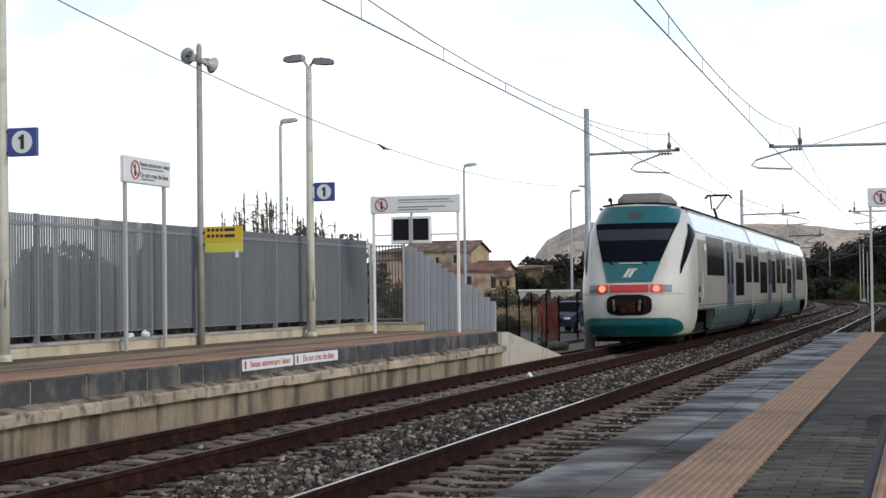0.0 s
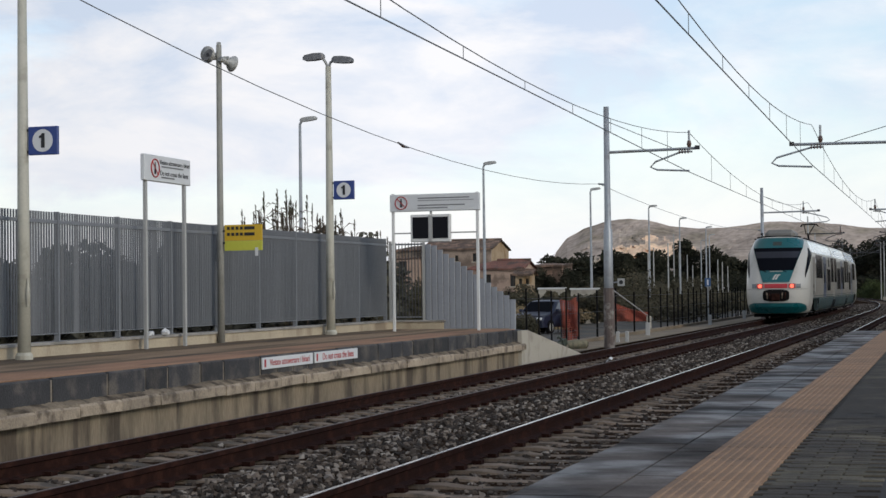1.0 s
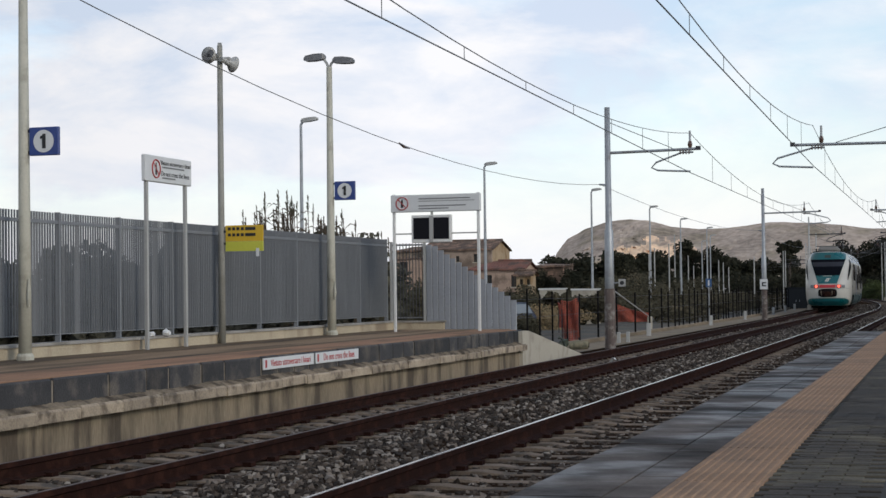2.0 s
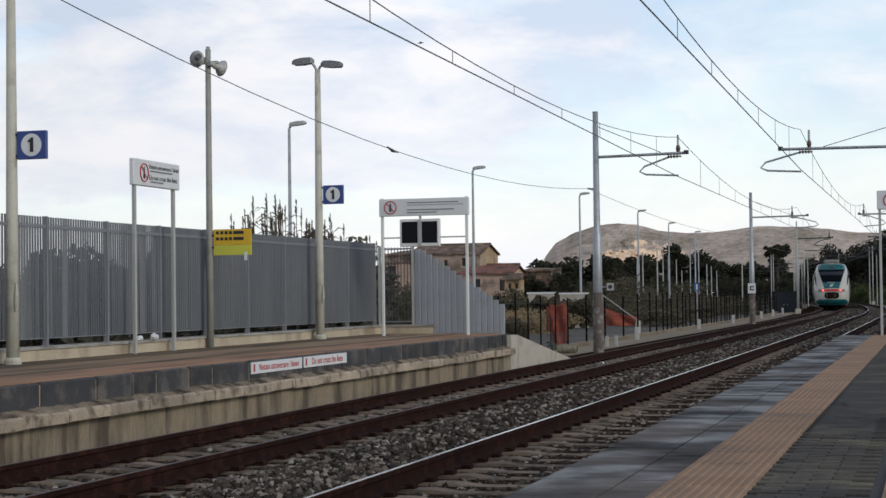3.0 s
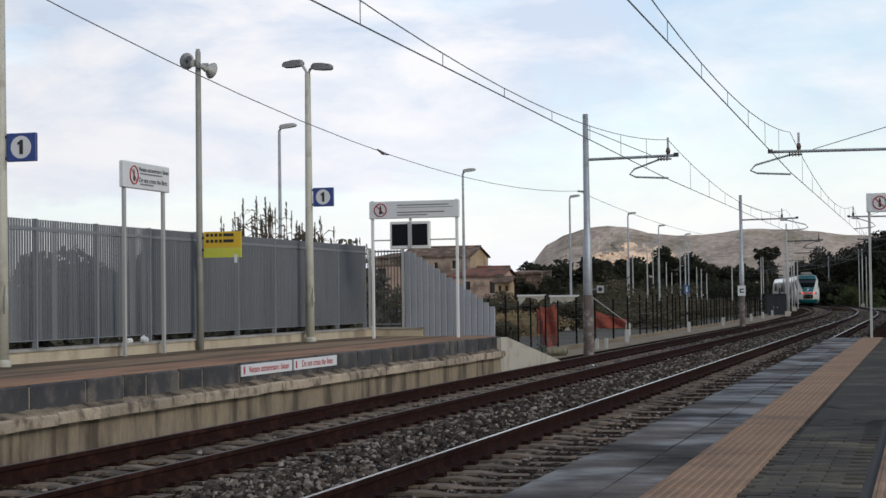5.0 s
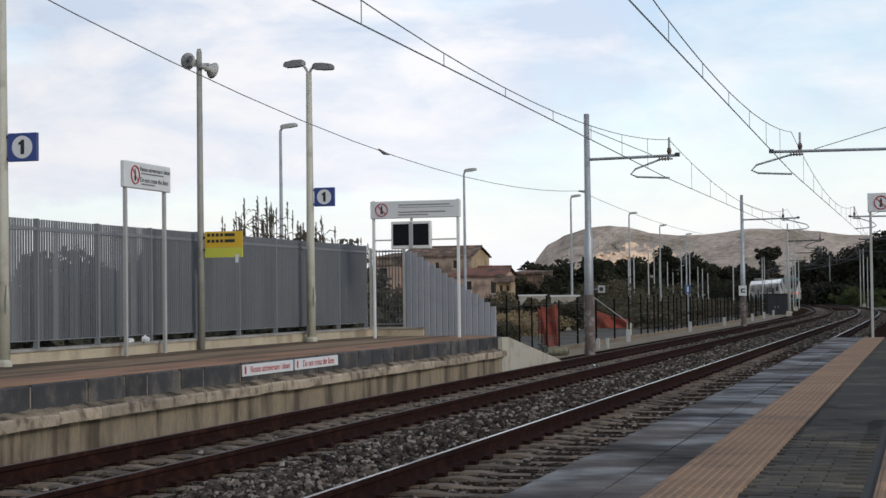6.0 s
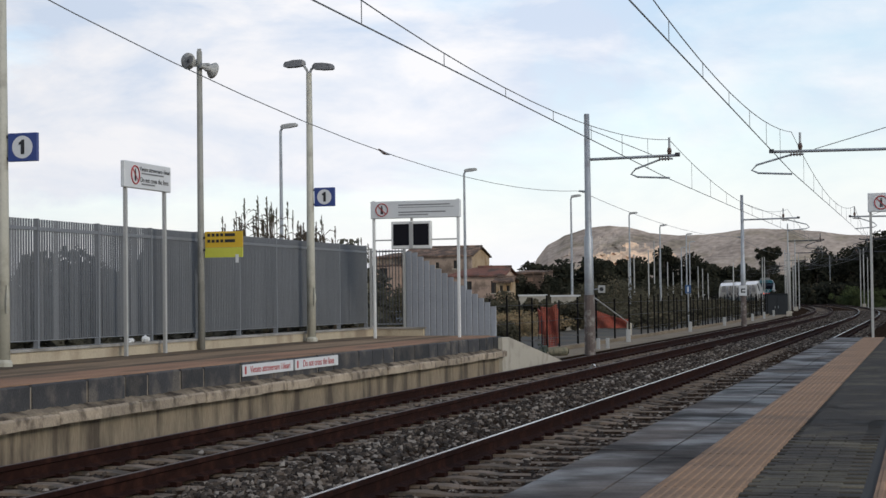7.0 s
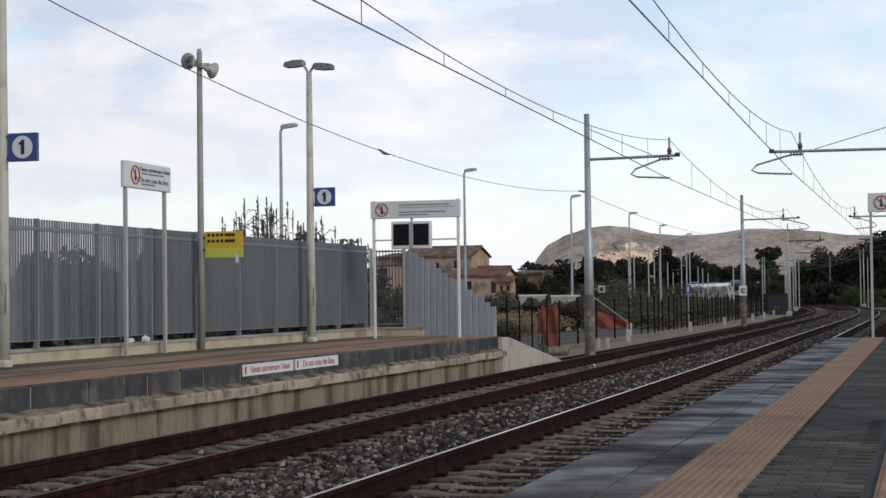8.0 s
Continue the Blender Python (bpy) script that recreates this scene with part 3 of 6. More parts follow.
def side_board():
    """The board that stands along the platform and faces the tracks."""
    x, y0, y1 = -12.65, 25.28, 26.86
    b = thing("warning_board", pose(x, y0, TOP), "white warning board on two grey posts", "sign")
    L = y1 - y0
    for y in (0.05, L - 0.05):
        part("post", B((-0.03, 0.03, y - 0.03, y + 0.03, 0, 2.78), bevel=0.006), M["greypole"], b)
    part("board", B((-0.03, 0.05, -0.06, L + 0.12, 2.78, 3.22), bevel=0.012), M["board"], b)
    turn = ASIDE
    prohibition_disc(b, (0.052, 0.32, 3.0), 0.165, (1, 0, 0), turn)
    lettering("Vietato attraversare i binari", 0.105, M["black"], b, Matrix.Translation((0.053, 1.08, 3.11)) @ turn, "text")
    lettering("Do not cross the lines", 0.12, M["black"], b, Matrix.Translation((0.053, 1.05, 2.93)) @ turn, "text")
    text_rows(b, [(-0.5, 0.35, 0.04, 0.025), (-0.5, 0.0, -0.14, 0.025)], turn, (0.052, 1.05, 3.0))


side_board()


def end_board():
    """The board over the platform's end with two dark displays under it."""
    y = 36.3
    x0, x1 = -12.02, -9.95
    b = thing("display_board", pose(0, y, TOP), "white warning board with two dark displays below", "sign")
    for x in (x0 + 0.05, x1 - 0.05):
        part("post", B((x - 0.03, x + 0.03, -0.03, 0.03, 0, 3.1), bevel=0.006), M["white"], b)
    part("board", B((x0 - 0.01, x1 + 0.01, -0.06, 0.04, 2.69, 3.08), bevel=0.012), M["board"], b)
    part("cross_bar", B((x0 + 0.08, x1 - 0.08, -0.02, 0.02, 2.19, 2.22)), M["greypole"], b)
    f = part("display_case", B((-11.55, -10.62, -0.05, 0.06, 2.0, 2.62), bevel=0.015), M["white"], b, "pale grey display housing")
    for a, c in ((-11.50, -11.13), (-11.03, -10.67)):
        part("screen", B((a, c, -0.056, -0.05, 2.08, 2.56)), M["screen"], f, "black display")
    part("mullion", B((-11.12, -11.04, -0.075, -0.05, 2.02, 2.6)), M["greypole"], f)
    part("rod", T([(-11.08, 0, 2.62), (-11.08, 0, 2.70)], 0.03, 8), M["greypole"], f)
    prohibition_disc(b, (x0 + 0.26, -0.062, 2.885), 0.155, (0, -1, 0), UPRIGHT)
    text_rows(b, [(-0.55, 0.65, 0.10, 0.022), (-0.55, 0.75, 0.045, 0.012), (-0.55, 0.55, -0.06, 0.024), (-0.55, 0.15, -0.12, 0.022)], UPRIGHT, (-10.82, -0.062, 2.885))


end_board()


def near_board():
    """The same kind of board at the end of the boarding platform."""
    b = thing("warning_board", pose(-1.27, 41.2, 0.45), "white warning board on grey posts at the platform end", "sign")
    for x in (0.02, 1.7):
        part("post", B((x - 0.03, x + 0.03, -0.03, 0.03, 0, 3.2), bevel=0.006), M["greypole"], b)
    part("board", B((-0.04, 1.78, -0.06, 0.04, 2.96, 3.41), bevel=0.012), M["board"], b)
    prohibition_disc(b, (0.27, -0.062, 3.18), 0.17, (0, -1, 0), UPRIGHT)


near_board()


def edge_plates():
    """Two white plates with red lettering on the platform's edge."""
    for y0, y1, words in ((22.3, 24.28, "Vietato attraversare i binari"), (24.37, 26.32, "Do not cross the lines")):
        p = thing("edge_plate", pose(-9.335, y0, 0.435), "white plate with red lettering on the platform edge", "sign", "edge plates")
        L = y1 - y0
        part("plate", B((-0.01, 0.012, 0, L, 0.0, 0.165), bevel=0.003), M["board"], p)
        lettering(words, 0.135 if len(words) > 25 else 0.15, M["red"], p, Matrix.Translation((0.014, L / 2 + 0.06, 0.085)) @ ASIDE @ Matrix.Diagonal((1.05, 1, 1, 1)), "text")
        part("mark", B((0.012, 0.015, 0.06, 0.12, 0.03, 0.14)), M["red"], p)


edge_plates()

# ---- overhead line ----
WIRE = {FAR_TRACK: 5.08, NEAR_TRACK: 5.17}
RISE = {FAR_TRACK: 0.36, NEAR_TRACK: 0.52}
LIFT = {FAR_TRACK: 0.0, NEAR_TRACK: 0.36}


def mast(s, x, side, track, outward):
    """A steel mast with a cantilever over one track."""
    p = thing("catenary_mast", Matrix.Translation(along(x, s, -0.35)) @ pose(0, 0, 0, 0, 0, bearing(s)), "grey galvanised steel overhead line mast with a cantilever", "mast", "overhead line masts")
    H = 7.55
    if s < 110:
        part("pole", T([(0, 0, 0.3), (0, 0, 3.7), (0, 0, 3.75), (0, 0, H)], [0.155, 0.135, 0.105, 0.085], 12), M["galv"], p, smooth=True)
        part("foot", T([(0, 0, 0), (0, 0, 1.9)], [0.17, 0.165], 12), M["rustpost"], p, "brown rusty lower sleeve")
    else:
        # slimmer masts on concrete blocks along the curve
        part("pole", T([(0, 0, 0.2), (0, 0, 3.7), (0, 0, H)], [0.085, 0.075, 0.055], 10), M["greypole"], p, smooth=True)
        part("foot", B((-0.22, 0.22, -0.22, 0.22, 0, 0.45), bevel=0.04), M["ramp"], p, "pale concrete block")
    dx = (track - x)
    r = 1 if dx > 0 else -1
    reach = abs(dx) + (0.6 if outward else 0.25)
    hang, w = abs(dx) - (0.25 if outward else 0.0), abs(dx)
    steel = M["galv"] if s < 110 else M["darksteel"]
    part("cantilever", T([(0, 0, 6.12), (r * reach, 0, 6.16)], 0.045, 8), steel, p)
    part("stay", T([(0, 0, 7.1), (r * reach * 0.72, 0, 6.2)], 0.012, 6), M["wire"], p)
    o = -1 if outward else 1
    a = part("registration_arm", T([(r * (hang + 0.1 * o), 0, 6.06), (r * (hang - 0.25 * o), 0, 6.06), (r * (w - 1.05 * o), 0, 5.78), (r * (w - 1.2 * o), 0, 5.62), (r * (w - 1.0 * o), 0, 5.53), (r * w, 0, 5.47)], 0.03, 8), steel, p)
    for k in range(4):
        u = hang - (0.02 + 0.09 * k) * o
        part("insulator_disc", T([(r * u, 0, 6.06), (r * (u - 0.03), 0, 6.06)], 0.06, 10), M["insul"], a)
    part("hanger_post", T([(r * hang, 0, 6.1), (r * hang, 0, 6.72)], 0.035, 8), steel, p)
    part("hanger_insulator", T([(r * hang, 0, 6.2), (r * hang, 0, 6.3), (r * hang, 0, 6.4)], [0.05, 0.075, 0.05], 10), M["insul"], p)
    part("clamp", B((r * reach - 0.07, r * reach + 0.07, -0.06, 0.06, 6.12, 6.24)), M["darksteel"], p)
    if side:
        part("side_bracket", T([(0, 0, 5.12), (-r * 0.28, 0, 5.15)], 0.03, 6), M["galv"], p)
    return p


M["rustpost"] = mat("rusty_mast_sleeve", (0.115, 0.09, 0.08), 0.85, 0.1, 0.3, 3, 40, 0.3, (0.24, 0.22, 0.2), 0.4, 5)
M["insul"] = mat("brown_glazed_insulator", (0.10, 0.06, 0.045), 0.3, 0, 0.1, 4, 30, 0)
SPANS = [14.0, 52.0, 98.0, 140.0, 182.0, 224.0, 266.0, 308.0]
for i, s in enumerate(SPANS):
    mast(s, -10.12, True, FAR_TRACK, i % 2 == 0)
    mast(s, -0.2 if s > 60 else 0.1, False, NEAR_TRACK, i % 2 == 1)


def overhead(track, z):
    t = thing("overhead_line", pose(0, 0, 0), "contact wire hung from a sagging carrier wire by droppers", "overhead line", "overhead lines")
    con, mes = [], []
    for s0, s1 in zip(SPANS, SPANS[1:]):
        for k in range(16):
            u = k / 16
            s = s0 + (s1 - s0) * u
            zm = z + 1.22 - 0.87 * 4 * u * (1 - u)
            con.append(along(track, s, z + RISE[track] * (1 if s0 < 30 else 0) * (1 - u)))
            mes.append(along(track, s, zm + LIFT[track] * (1 if s0 < 30 else 0) * (1 - u)))
        n = 9
        for k in range(1, n):
            u = k / n
            s = s0 + (s1 - s0) * u
            dz = RISE[track] * (1 if s0 < 30 else 0) * (1 - u)
            part("dropper", T([along(track, s, z + dz), along(track, s, z + 1.22 - 0.87 * 4 * u * (1 - u) + dz * LIFT[track] / RISE[track])], 0.008, 4), M["wire"], t)
    part("contact_wire", tube(bmesh.new(), con, 0.0125, 6), M["wire"], t)
    part("carrier_wire", tube(bmesh.new(), mes, 0.010, 6), M["wire"], t)


for x, z in WIRE.items():
    overhead(x, z)


def feeder():
    t = thing("feeder_cable", pose(0, 0, 0), "dark feeder cable sagging between the masts", "cable")
    pts = []
    for i, (s0, s1) in enumerate(zip(SPANS, SPANS[1:])):
        for k in range(14):
            u = k / 14
            z0 = 5.75 if i == 0 else 4.8
            pts.append(along(-10.38, s0 + (s1 - s0) * u, z0 + (4.8 - z0) * u - (0.86 if i == 0 else 0.38) * 4 * u * (1 - u)))
    part("cable", tube(bmesh.new(), pts, 0.008, 6), M["wire"], t)
    p = along(-10.38, 32.19, 4.42)
    part("bird_guard", T([p - Vector((0, 0.35, -0.05)), p, p + Vector((0, 0.35, 0))], [0.015, 0.035, 0.015], 6), M["insul"], t)


feeder()

# ---- the train ----
M["tw"] = mat("white_train_paint", (0.47, 0.455, 0.41), 0.34, 0, 0.06, 1.0, 20, 0.0, (0.38, 0.36, 0.305), 0.36, 1.2, coat=0.15)
M["tb"] = mat("beige_grey_train_side", (0.215, 0.197, 0.165), 0.5, 0, 0.1, 1.0, 20, 0.0, (0.18, 0.16, 0.128), 0.35, 0.8)
M["tteal"] = mat("teal_train_paint", (0.004, 0.088, 0.096), 0.3, 0, 0.08, 1.5, 20, 0.0, coat=0.4)
M["tglass"] = mat("dark_tinted_train_glass", (0.006, 0.007, 0.010), 0.14, 0, 0.05, 1, 10, 0, spec=0.06)
M["tglass"].node_tree.nodes["Principled BSDF"].inputs["IOR"].default_value = 1.14
# greyer than the glass, to paint a reflection across it
M["tsheen"] = mat("windscreen_sheen_band", (0.028, 0.030, 0.038), 0.2, 0, 0.1, 2, 10, 0, spec=0.2)
# the blue is the sky's reflection, put into the base colour
M["tband"] = mat("roof_edge_with_sky_sheen", (0.44, 0.53, 0.66), 0.16, 0, 0.06, 1, 20, 0.0, coat=0.3)
M["tblue"] = mat("blue_train_door", (0.042, 0.055, 0.10), 0.35, 0, 0.08, 1, 20, 0)
M["tskirt"] = mat("grimy_teal_skirt", (0.038, 0.066, 0.067), 0.6, 0, 0.2, 1, 20, 0.05, (0.05, 0.055, 0.05), 0.4, 1.5, spec=0.25)
M["troof"] = mat("grey_train_roof", (0.17, 0.165, 0.15), 0.7, 0, 0.2, 1, 20, 0.1)
M["tred"] = mat("red_train_band", (0.42, 0.025, 0.03), 0.4, 0, 0.08, 2, 20, 0)
# black gear, and flat sheets that paint the shade of openings
M["tdark"] = mat("black_underframe_and_gap_shade", (0.010, 0.009, 0.009), 0.95, 0, 0.2, 2, 20, 0.1, spec=0.08)
M["tlamp"] = mat("lit_red_tail_lamp", (1.0, 0.12, 0.07), 0.3, 0, 0.0, 2, 20, 0, glow=2.0)
M["tcase"] = mat("dull_red_lamp_glass", (0.34, 0.07, 0.06), 0.3, 0, 0.05, 2, 20, 0)
M["tlens"] = mat("clear_lamp_lens", (0.16, 0.17, 0.18), 0.1, 0, 0.05, 2, 20, 0)
KNOTS = [(0.30, 1.25), (0.45, 1.36), (0.75, 1.44), (1.2, 1.47), (1.9, 1.475), (2.6, 1.465), (3.05, 1.445), (3.30, 1.35), (3.62, 1.22), (3.76, 1.14), (3.82, 1.03), (3.845, 0.7), (3.86, 0.0)]
LEVELS = []
for (a, wa), (b, wb) in zip(KNOTS, KNOTS[1:]):
    k = max(1, round((b - a) / 0.1))
    LEVELS += [(a + (b - a) * i / k, wa + (wb - wa) * i / k) for i in range(k)]
LEVELS.append(KNOTS[-1])
NOSE = 1.75


def half_width(z):
    for (a, wa), (b, wb) in zip(LEVELS, LEVELS[1:]):
        if z <= b:
            return wa + (wb - wa) * (z - a) / (b - a)
    return 0.0


def set_back(z):
    """How far the nose lies behind its foremost line at a height."""
    for (a, ya), (b, yb) in zip(((0.3, 0.30), (0.6, 0.04), (1.0, 0.0), (1.55, 0.02), (1.75, 0.10), (2.3, 0.42), (3.3, 1.05), (3.84, 1.38)), ((0.6, 0.04), (1.0, 0.0), (1.55, 0.02), (1.75, 0.10), (2.3, 0.42), (3.3, 1.05), (3.84, 1.38))):
        if z <= b:
            return ya + (yb - ya) * (max(z, a) - a) / (b - a)
    return 1.45


def nose_y(x, z, w=None):
    w = w or max(half_width(z), 0.02)
    u = min(1, abs(x) / w)
    return set_back(z) + NOSE * (1 - (1 - u ** 3.1) ** (1 / 3.1))


def front_patch(x0, x1, z0, z1, out=0.008, nx=12, nz=6):
    """A skin over the nose: x0(z), x1(z) between two heights."""
    rows = []
    for j in range(nz + 1):
        z = z0 + (z1 - z0) * j / nz
        a, b = x0(z), x1(z)
        rows.append([(a + (b - a) * i / nx, nose_y(a + (b - a) * i / nx, z) - out, z) for i in range(nx + 1)])
    bm = bmesh.new()
    sheet(bm, rows)
    return bm


def side_patch(y0, y1, z0, z1, side, out=0.008, nz=4, slant=0.0):
    bm = bmesh.new()
    rows = []
    for j in range(nz + 1):
        z = z0 + (z1 - z0) * j / nz
        x = side * (half_width(z) + out)
        d = slant * j / nz
        rows.append([(x, y0 + d, z), (x, y1 + d, z)] if side < 0 else [(x, y1 + d, z), (x, y0 + d, z)])
    sheet(bm, rows)
    return bm


def shell(length, nose):
    """The car body: a lofted skin with a rounded nose at y = 0, or flat there."""
    bm = bmesh.new()
    cols = []
    for z, w in LEVELS:
        w = max(w, 0.001)
        pts = []
        if nose:
            for k in range(29):
                x = w * math.sin(math.pi / 2 * (k - 28) / 28)
                pts.append((x, nose_y(x, z, w), z))
            pts = [(-w, length, z), (-w, 6.6, z), (-w, 2.62, z)] + pts
        else:
            pts = [(-w, length, z), (-w, 0, z), (-w * 0.5, 0, z), (0, 0, z)]
        cols.append(pts + [(-x, y, zz) for x, y, zz in pts[-2::-1]])
    sheet(bm, cols)
    for r in (0,):
        bm.faces.new([bm.verts.new(p) for p in cols[0]])
    bm.faces.new([bm.verts.new((p[0], length, p[2])) for p in [c[0] for c in cols] + [c[-1] for c in cols[::-1]]])
    for f in bm.faces:
        c = f.calc_center_median()
        if c.z > 3.72 and c.y > 1.9:
            f.material_index = 1
    if nose:
        # the side is cut away over the bogie
        gone = [f for f in bm.faces if 2.7 < f.calc_center_median().y < 6.5 and f.calc_center_median().z < 0.97 and abs(f.calc_center_median().x) > 1.0]
        bmesh.ops.delete(bm, geom=gone, context="FACES")
    bmesh.ops.remove_doubles(bm, verts=bm.verts, dist=0.002)
    bmesh.ops.recalc_face_normals(bm, faces=bm.faces)
    return bm


def bogie(car, y):
    b = part("bogie", B((-0.8, 0.8, y - 1.5, y + 1.5, 0.35, 0.62), (-1.15, -0.95, y - 1.7, y + 1.7, 0.3, 0.55), (0.95, 1.15, y - 1.7, y + 1.7, 0.3, 0.55)), M["tdark"], car)
    for dy in (-1.2, 1.2):
        bm = T([(-1.0, y + dy, 0.43), (1.0, y + dy, 0.43)], 0.08, 8)
        for x in (-0.75, 0.75):
            disc(bm, (x - 0.06, y + dy, 0.43), 0.425, (1, 0, 0), 0.12, 20)
        part("wheelset", bm, M["rust"], b)


def rail_car(nose, length, label):
    """One car; y = 0 is its rear end."""
    c = thing("rail_car", pose(0, 0, 0), label, "train car", "cars of the train")
    part("body", shell(length, nose), [M["tw"], M["troof"]], c, smooth=True)
    start = 2.6 if nose else 0.15
    for sd in (-1, 1):
        part("side_panel", side_patch(start + 0.1 if nose else 0.02, length - 0.02, 0.98, 3.12, sd, 0.006, 8), M["tb"], c, "beige grey side")
        part("skirt", side_patch(6.62 if nose else 0.03, length - 0.03, 0.36, 0.94, sd, 0.02), M["tskirt"], c, "grimy teal skirt")
        if nose:
            part("bulkhead", B((sd * 1.3 - 0.1, sd * 1.3 + 0.1, 6.52, 6.6, 0.36, 0.95)), M["tskirt"], c)
            part("step", B((sd * 1.36 - 0.08, sd * 1.36 + 0.08, 5.9, 6.3, 0.42, 0.46), (sd * 1.36 - 0.02, sd * 1.36 + 0.02, 6.05, 6.1, 0.42, 0.95)), M["darksteel"], c)
            part("marker_light", side_patch(4.0, 4.5, 2.62, 2.82, sd, 0.03, 1), M["board"], c, "small pale side light")
            part("step_handle", T([(sd * 1.50, 3.25, 1.25), (sd * 1.53, 3.25, 1.3), (sd * 1.53, 3.25, 2.0), (sd * 1.50, 3.25, 2.05)], 0.02, 6), M["greypole"], c)
            # foot recesses are flat: their shade is a dark sheet on the side
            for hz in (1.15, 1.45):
                part("step_recess", side_patch(2.75, 3.1, hz, hz + 0.16, sd, 0.016, 1), M["tdark"], c, "dark sheet painted as the shade in a foot recess")
        part("sole_band", side_patch(start, length - 0.1, 0.95, 1.0, sd, 0.012, 1), M["tskirt"], c)
        wins = [(4.7, 9.0, 1.93, 3.06), (12.3, 14.9, 1.30, 2.42), (13.4, 14.2, 2.55, 3.06), (15.5, 17.6, 1.75, 3.06)] if nose else [(0.12, 2.2, 1.75, 3.06), (2.7, 5.6, 1.35, 2.55), (7.7, 9.4, 1.35, 2.65), (10.0, 12.05, 1.75, 3.06)]
        doors = [(9.75, 11.6)] if nose else [(6.1, 7.5)]
        # no cut at the joints: a black sheet paints the shade there
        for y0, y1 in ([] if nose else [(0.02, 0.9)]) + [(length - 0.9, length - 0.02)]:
            part("bogie_opening", side_patch(y0, y1, 0.31, 0.80, sd, 0.03), M["tdark"], c, "black sheet painted as the shade over the bogie")
        # sloped roof edge, coloured as if it mirrored blue sky
        part("roof_band", side_patch(start, length - 0.02, 3.14, 3.66, sd, 0.006, 6), M["tband"], c, "glossy roof edge tinted pale blue for the reflected sky")
        for a, b, z0, z1 in wins:
            f = part("window", side_patch(a, b, z0, z1, sd, 0.012), M["tglass"], c, "dark tinted window")
        for a, b in doors:
            d = part("door", side_patch(a, b, 0.98, 3.02, sd, 0.014), M["tblue"], c, "blue grey passenger door")
            part("door_window", side_patch(a + 0.15, a + 0.55, 1.7, 2.7, sd, 0.02), M["tglass"], d)
            part("door_window", side_patch(b - 0.55, b - 0.15, 1.7, 2.7, sd, 0.02), M["tglass"], d)
    for y in ([4.6] if nose else []) + [length - 0.1]:
        bogie(c, y)
    part("underframe", B((-1.2, 1.2, 6.7 if nose else start + 1, length - 1.0, 0.20, 0.9), (-0.5, 0.5, 2.4, 6.8, 0.6, 0.97)), M["tdark"], c)
    for sd in (-1, 1):
        part("joint_strip", side_patch(length - 0.10, length - 0.001, 0.82, 3.70, sd, 0.026, 10), M["tdark"], c, "black joint between two cars")
        part("waist_line", side_patch(start + 0.3, length - 0.12, 1.06, 1.09, sd, 0.013, 1), M["tskirt"], c, "thin dark line along the side")
    part("gangway", B((-1.43, 1.43, length - 0.01, length + 0.15, 0.5, 3.1), (-1.1, 1.1, length - 0.01, length + 0.15, 3.1, 3.7)), M["tdark"], c, "black bellows")
    part("roof_unit", B((-0.69, 0.69, 2.3, 4.6, 3.70, 4.21) if nose else (-0.85, 0.85, 4.2, 8.4, 3.76, 4.0), bevel=0.17), M["troof"], c, "grey roof equipment housing")
    part("roof_rail", T([(-1.13, start - 0.4, 3.78), (-1.13, length - 0.1, 3.78)], 0.04, 6), M["tdark"], c)
    part("roof_rail", T([(1.13, start - 0.4, 3.78), (1.13, length - 0.1, 3.78)], 0.04, 6), M["tdark"], c)
    if not nose:
        return c
    # cab end
    # black boxes: track guard, and the deep shade painted in under the apron
    part("track_guard", B((-1.12, 1.12, 1.15, 2.3, 0.14, 0.36), (-1.0, 1.0, 2.3, 3.9, 0.2, 0.5)), M["tdark"], c, "black box for the track guard and the shade under the cab")
    w = lambda k: (lambda z: k * (0.60 + 0.54 * min(z - 1.74, 1.6) / 1.6))
    part("mask", front_patch(w(-1), w(1), 1.74, 3.80, 0.03, 48, 30), M["tteal"], c, "teal cab mask", True)
    g = lambda k: (lambda z: w(k)(z) * 0.985)
    ws = part("windscreen", front_patch(g(-1), g(1), 2.28, 3.33, 0.042, 36, 14), M["tglass"], c, "large dark windscreen", True)
    # the lighter reflection on the windscreen, painted as a grey band
    part("sun_blind", front_patch(lambda z: g(-1)(z) * 0.97, lambda z: g(1)(z) * 0.97, 2.86, 3.16, 0.046, 36, 4), M["tsheen"], ws, "dark grey band painted as a reflection on the windscreen", True)
    part("panel_joint", front_patch(lambda z: -1.36, lambda z: 1.36, 1.405, 1.42, 0.006, 40, 1), M["troof"], c, "thin panel joint under the lamps")
    for x in (-0.45, 0.45):
        part("wiper", T([(x, nose_y(x, 2.2) - 0.04, 2.2), (x - 0.28, nose_y(x, 2.36) - 0.03, 2.36)], 0.018, 6), M["tdark"], ws)
    part("destination_glass", front_patch(lambda z: -0.2, lambda z: 0.2, 3.44, 3.62, 0.04, 4, 4), M["tskirt"], c)
    e = bmesh.new()
    for k in (-1, 1):
        vs = [(0.06 * k - 0.12, 1.86), (0.06 * k - 0.03, 1.86), (0.06 * k + 0.10, 2.10), (0.06 * k + 0.01, 2.10)]
        e.faces.new([e.verts.new((x, nose_y(x, z) - 0.04, z)) for x, z in vs])
    box(e, -0.04, 0.2, nose_y(0, 2.06) - 0.046, nose_y(0, 2.06) - 0.038, 2.05, 2.09)
    part("emblem", e, M["tw"], c, "white slanted emblem")
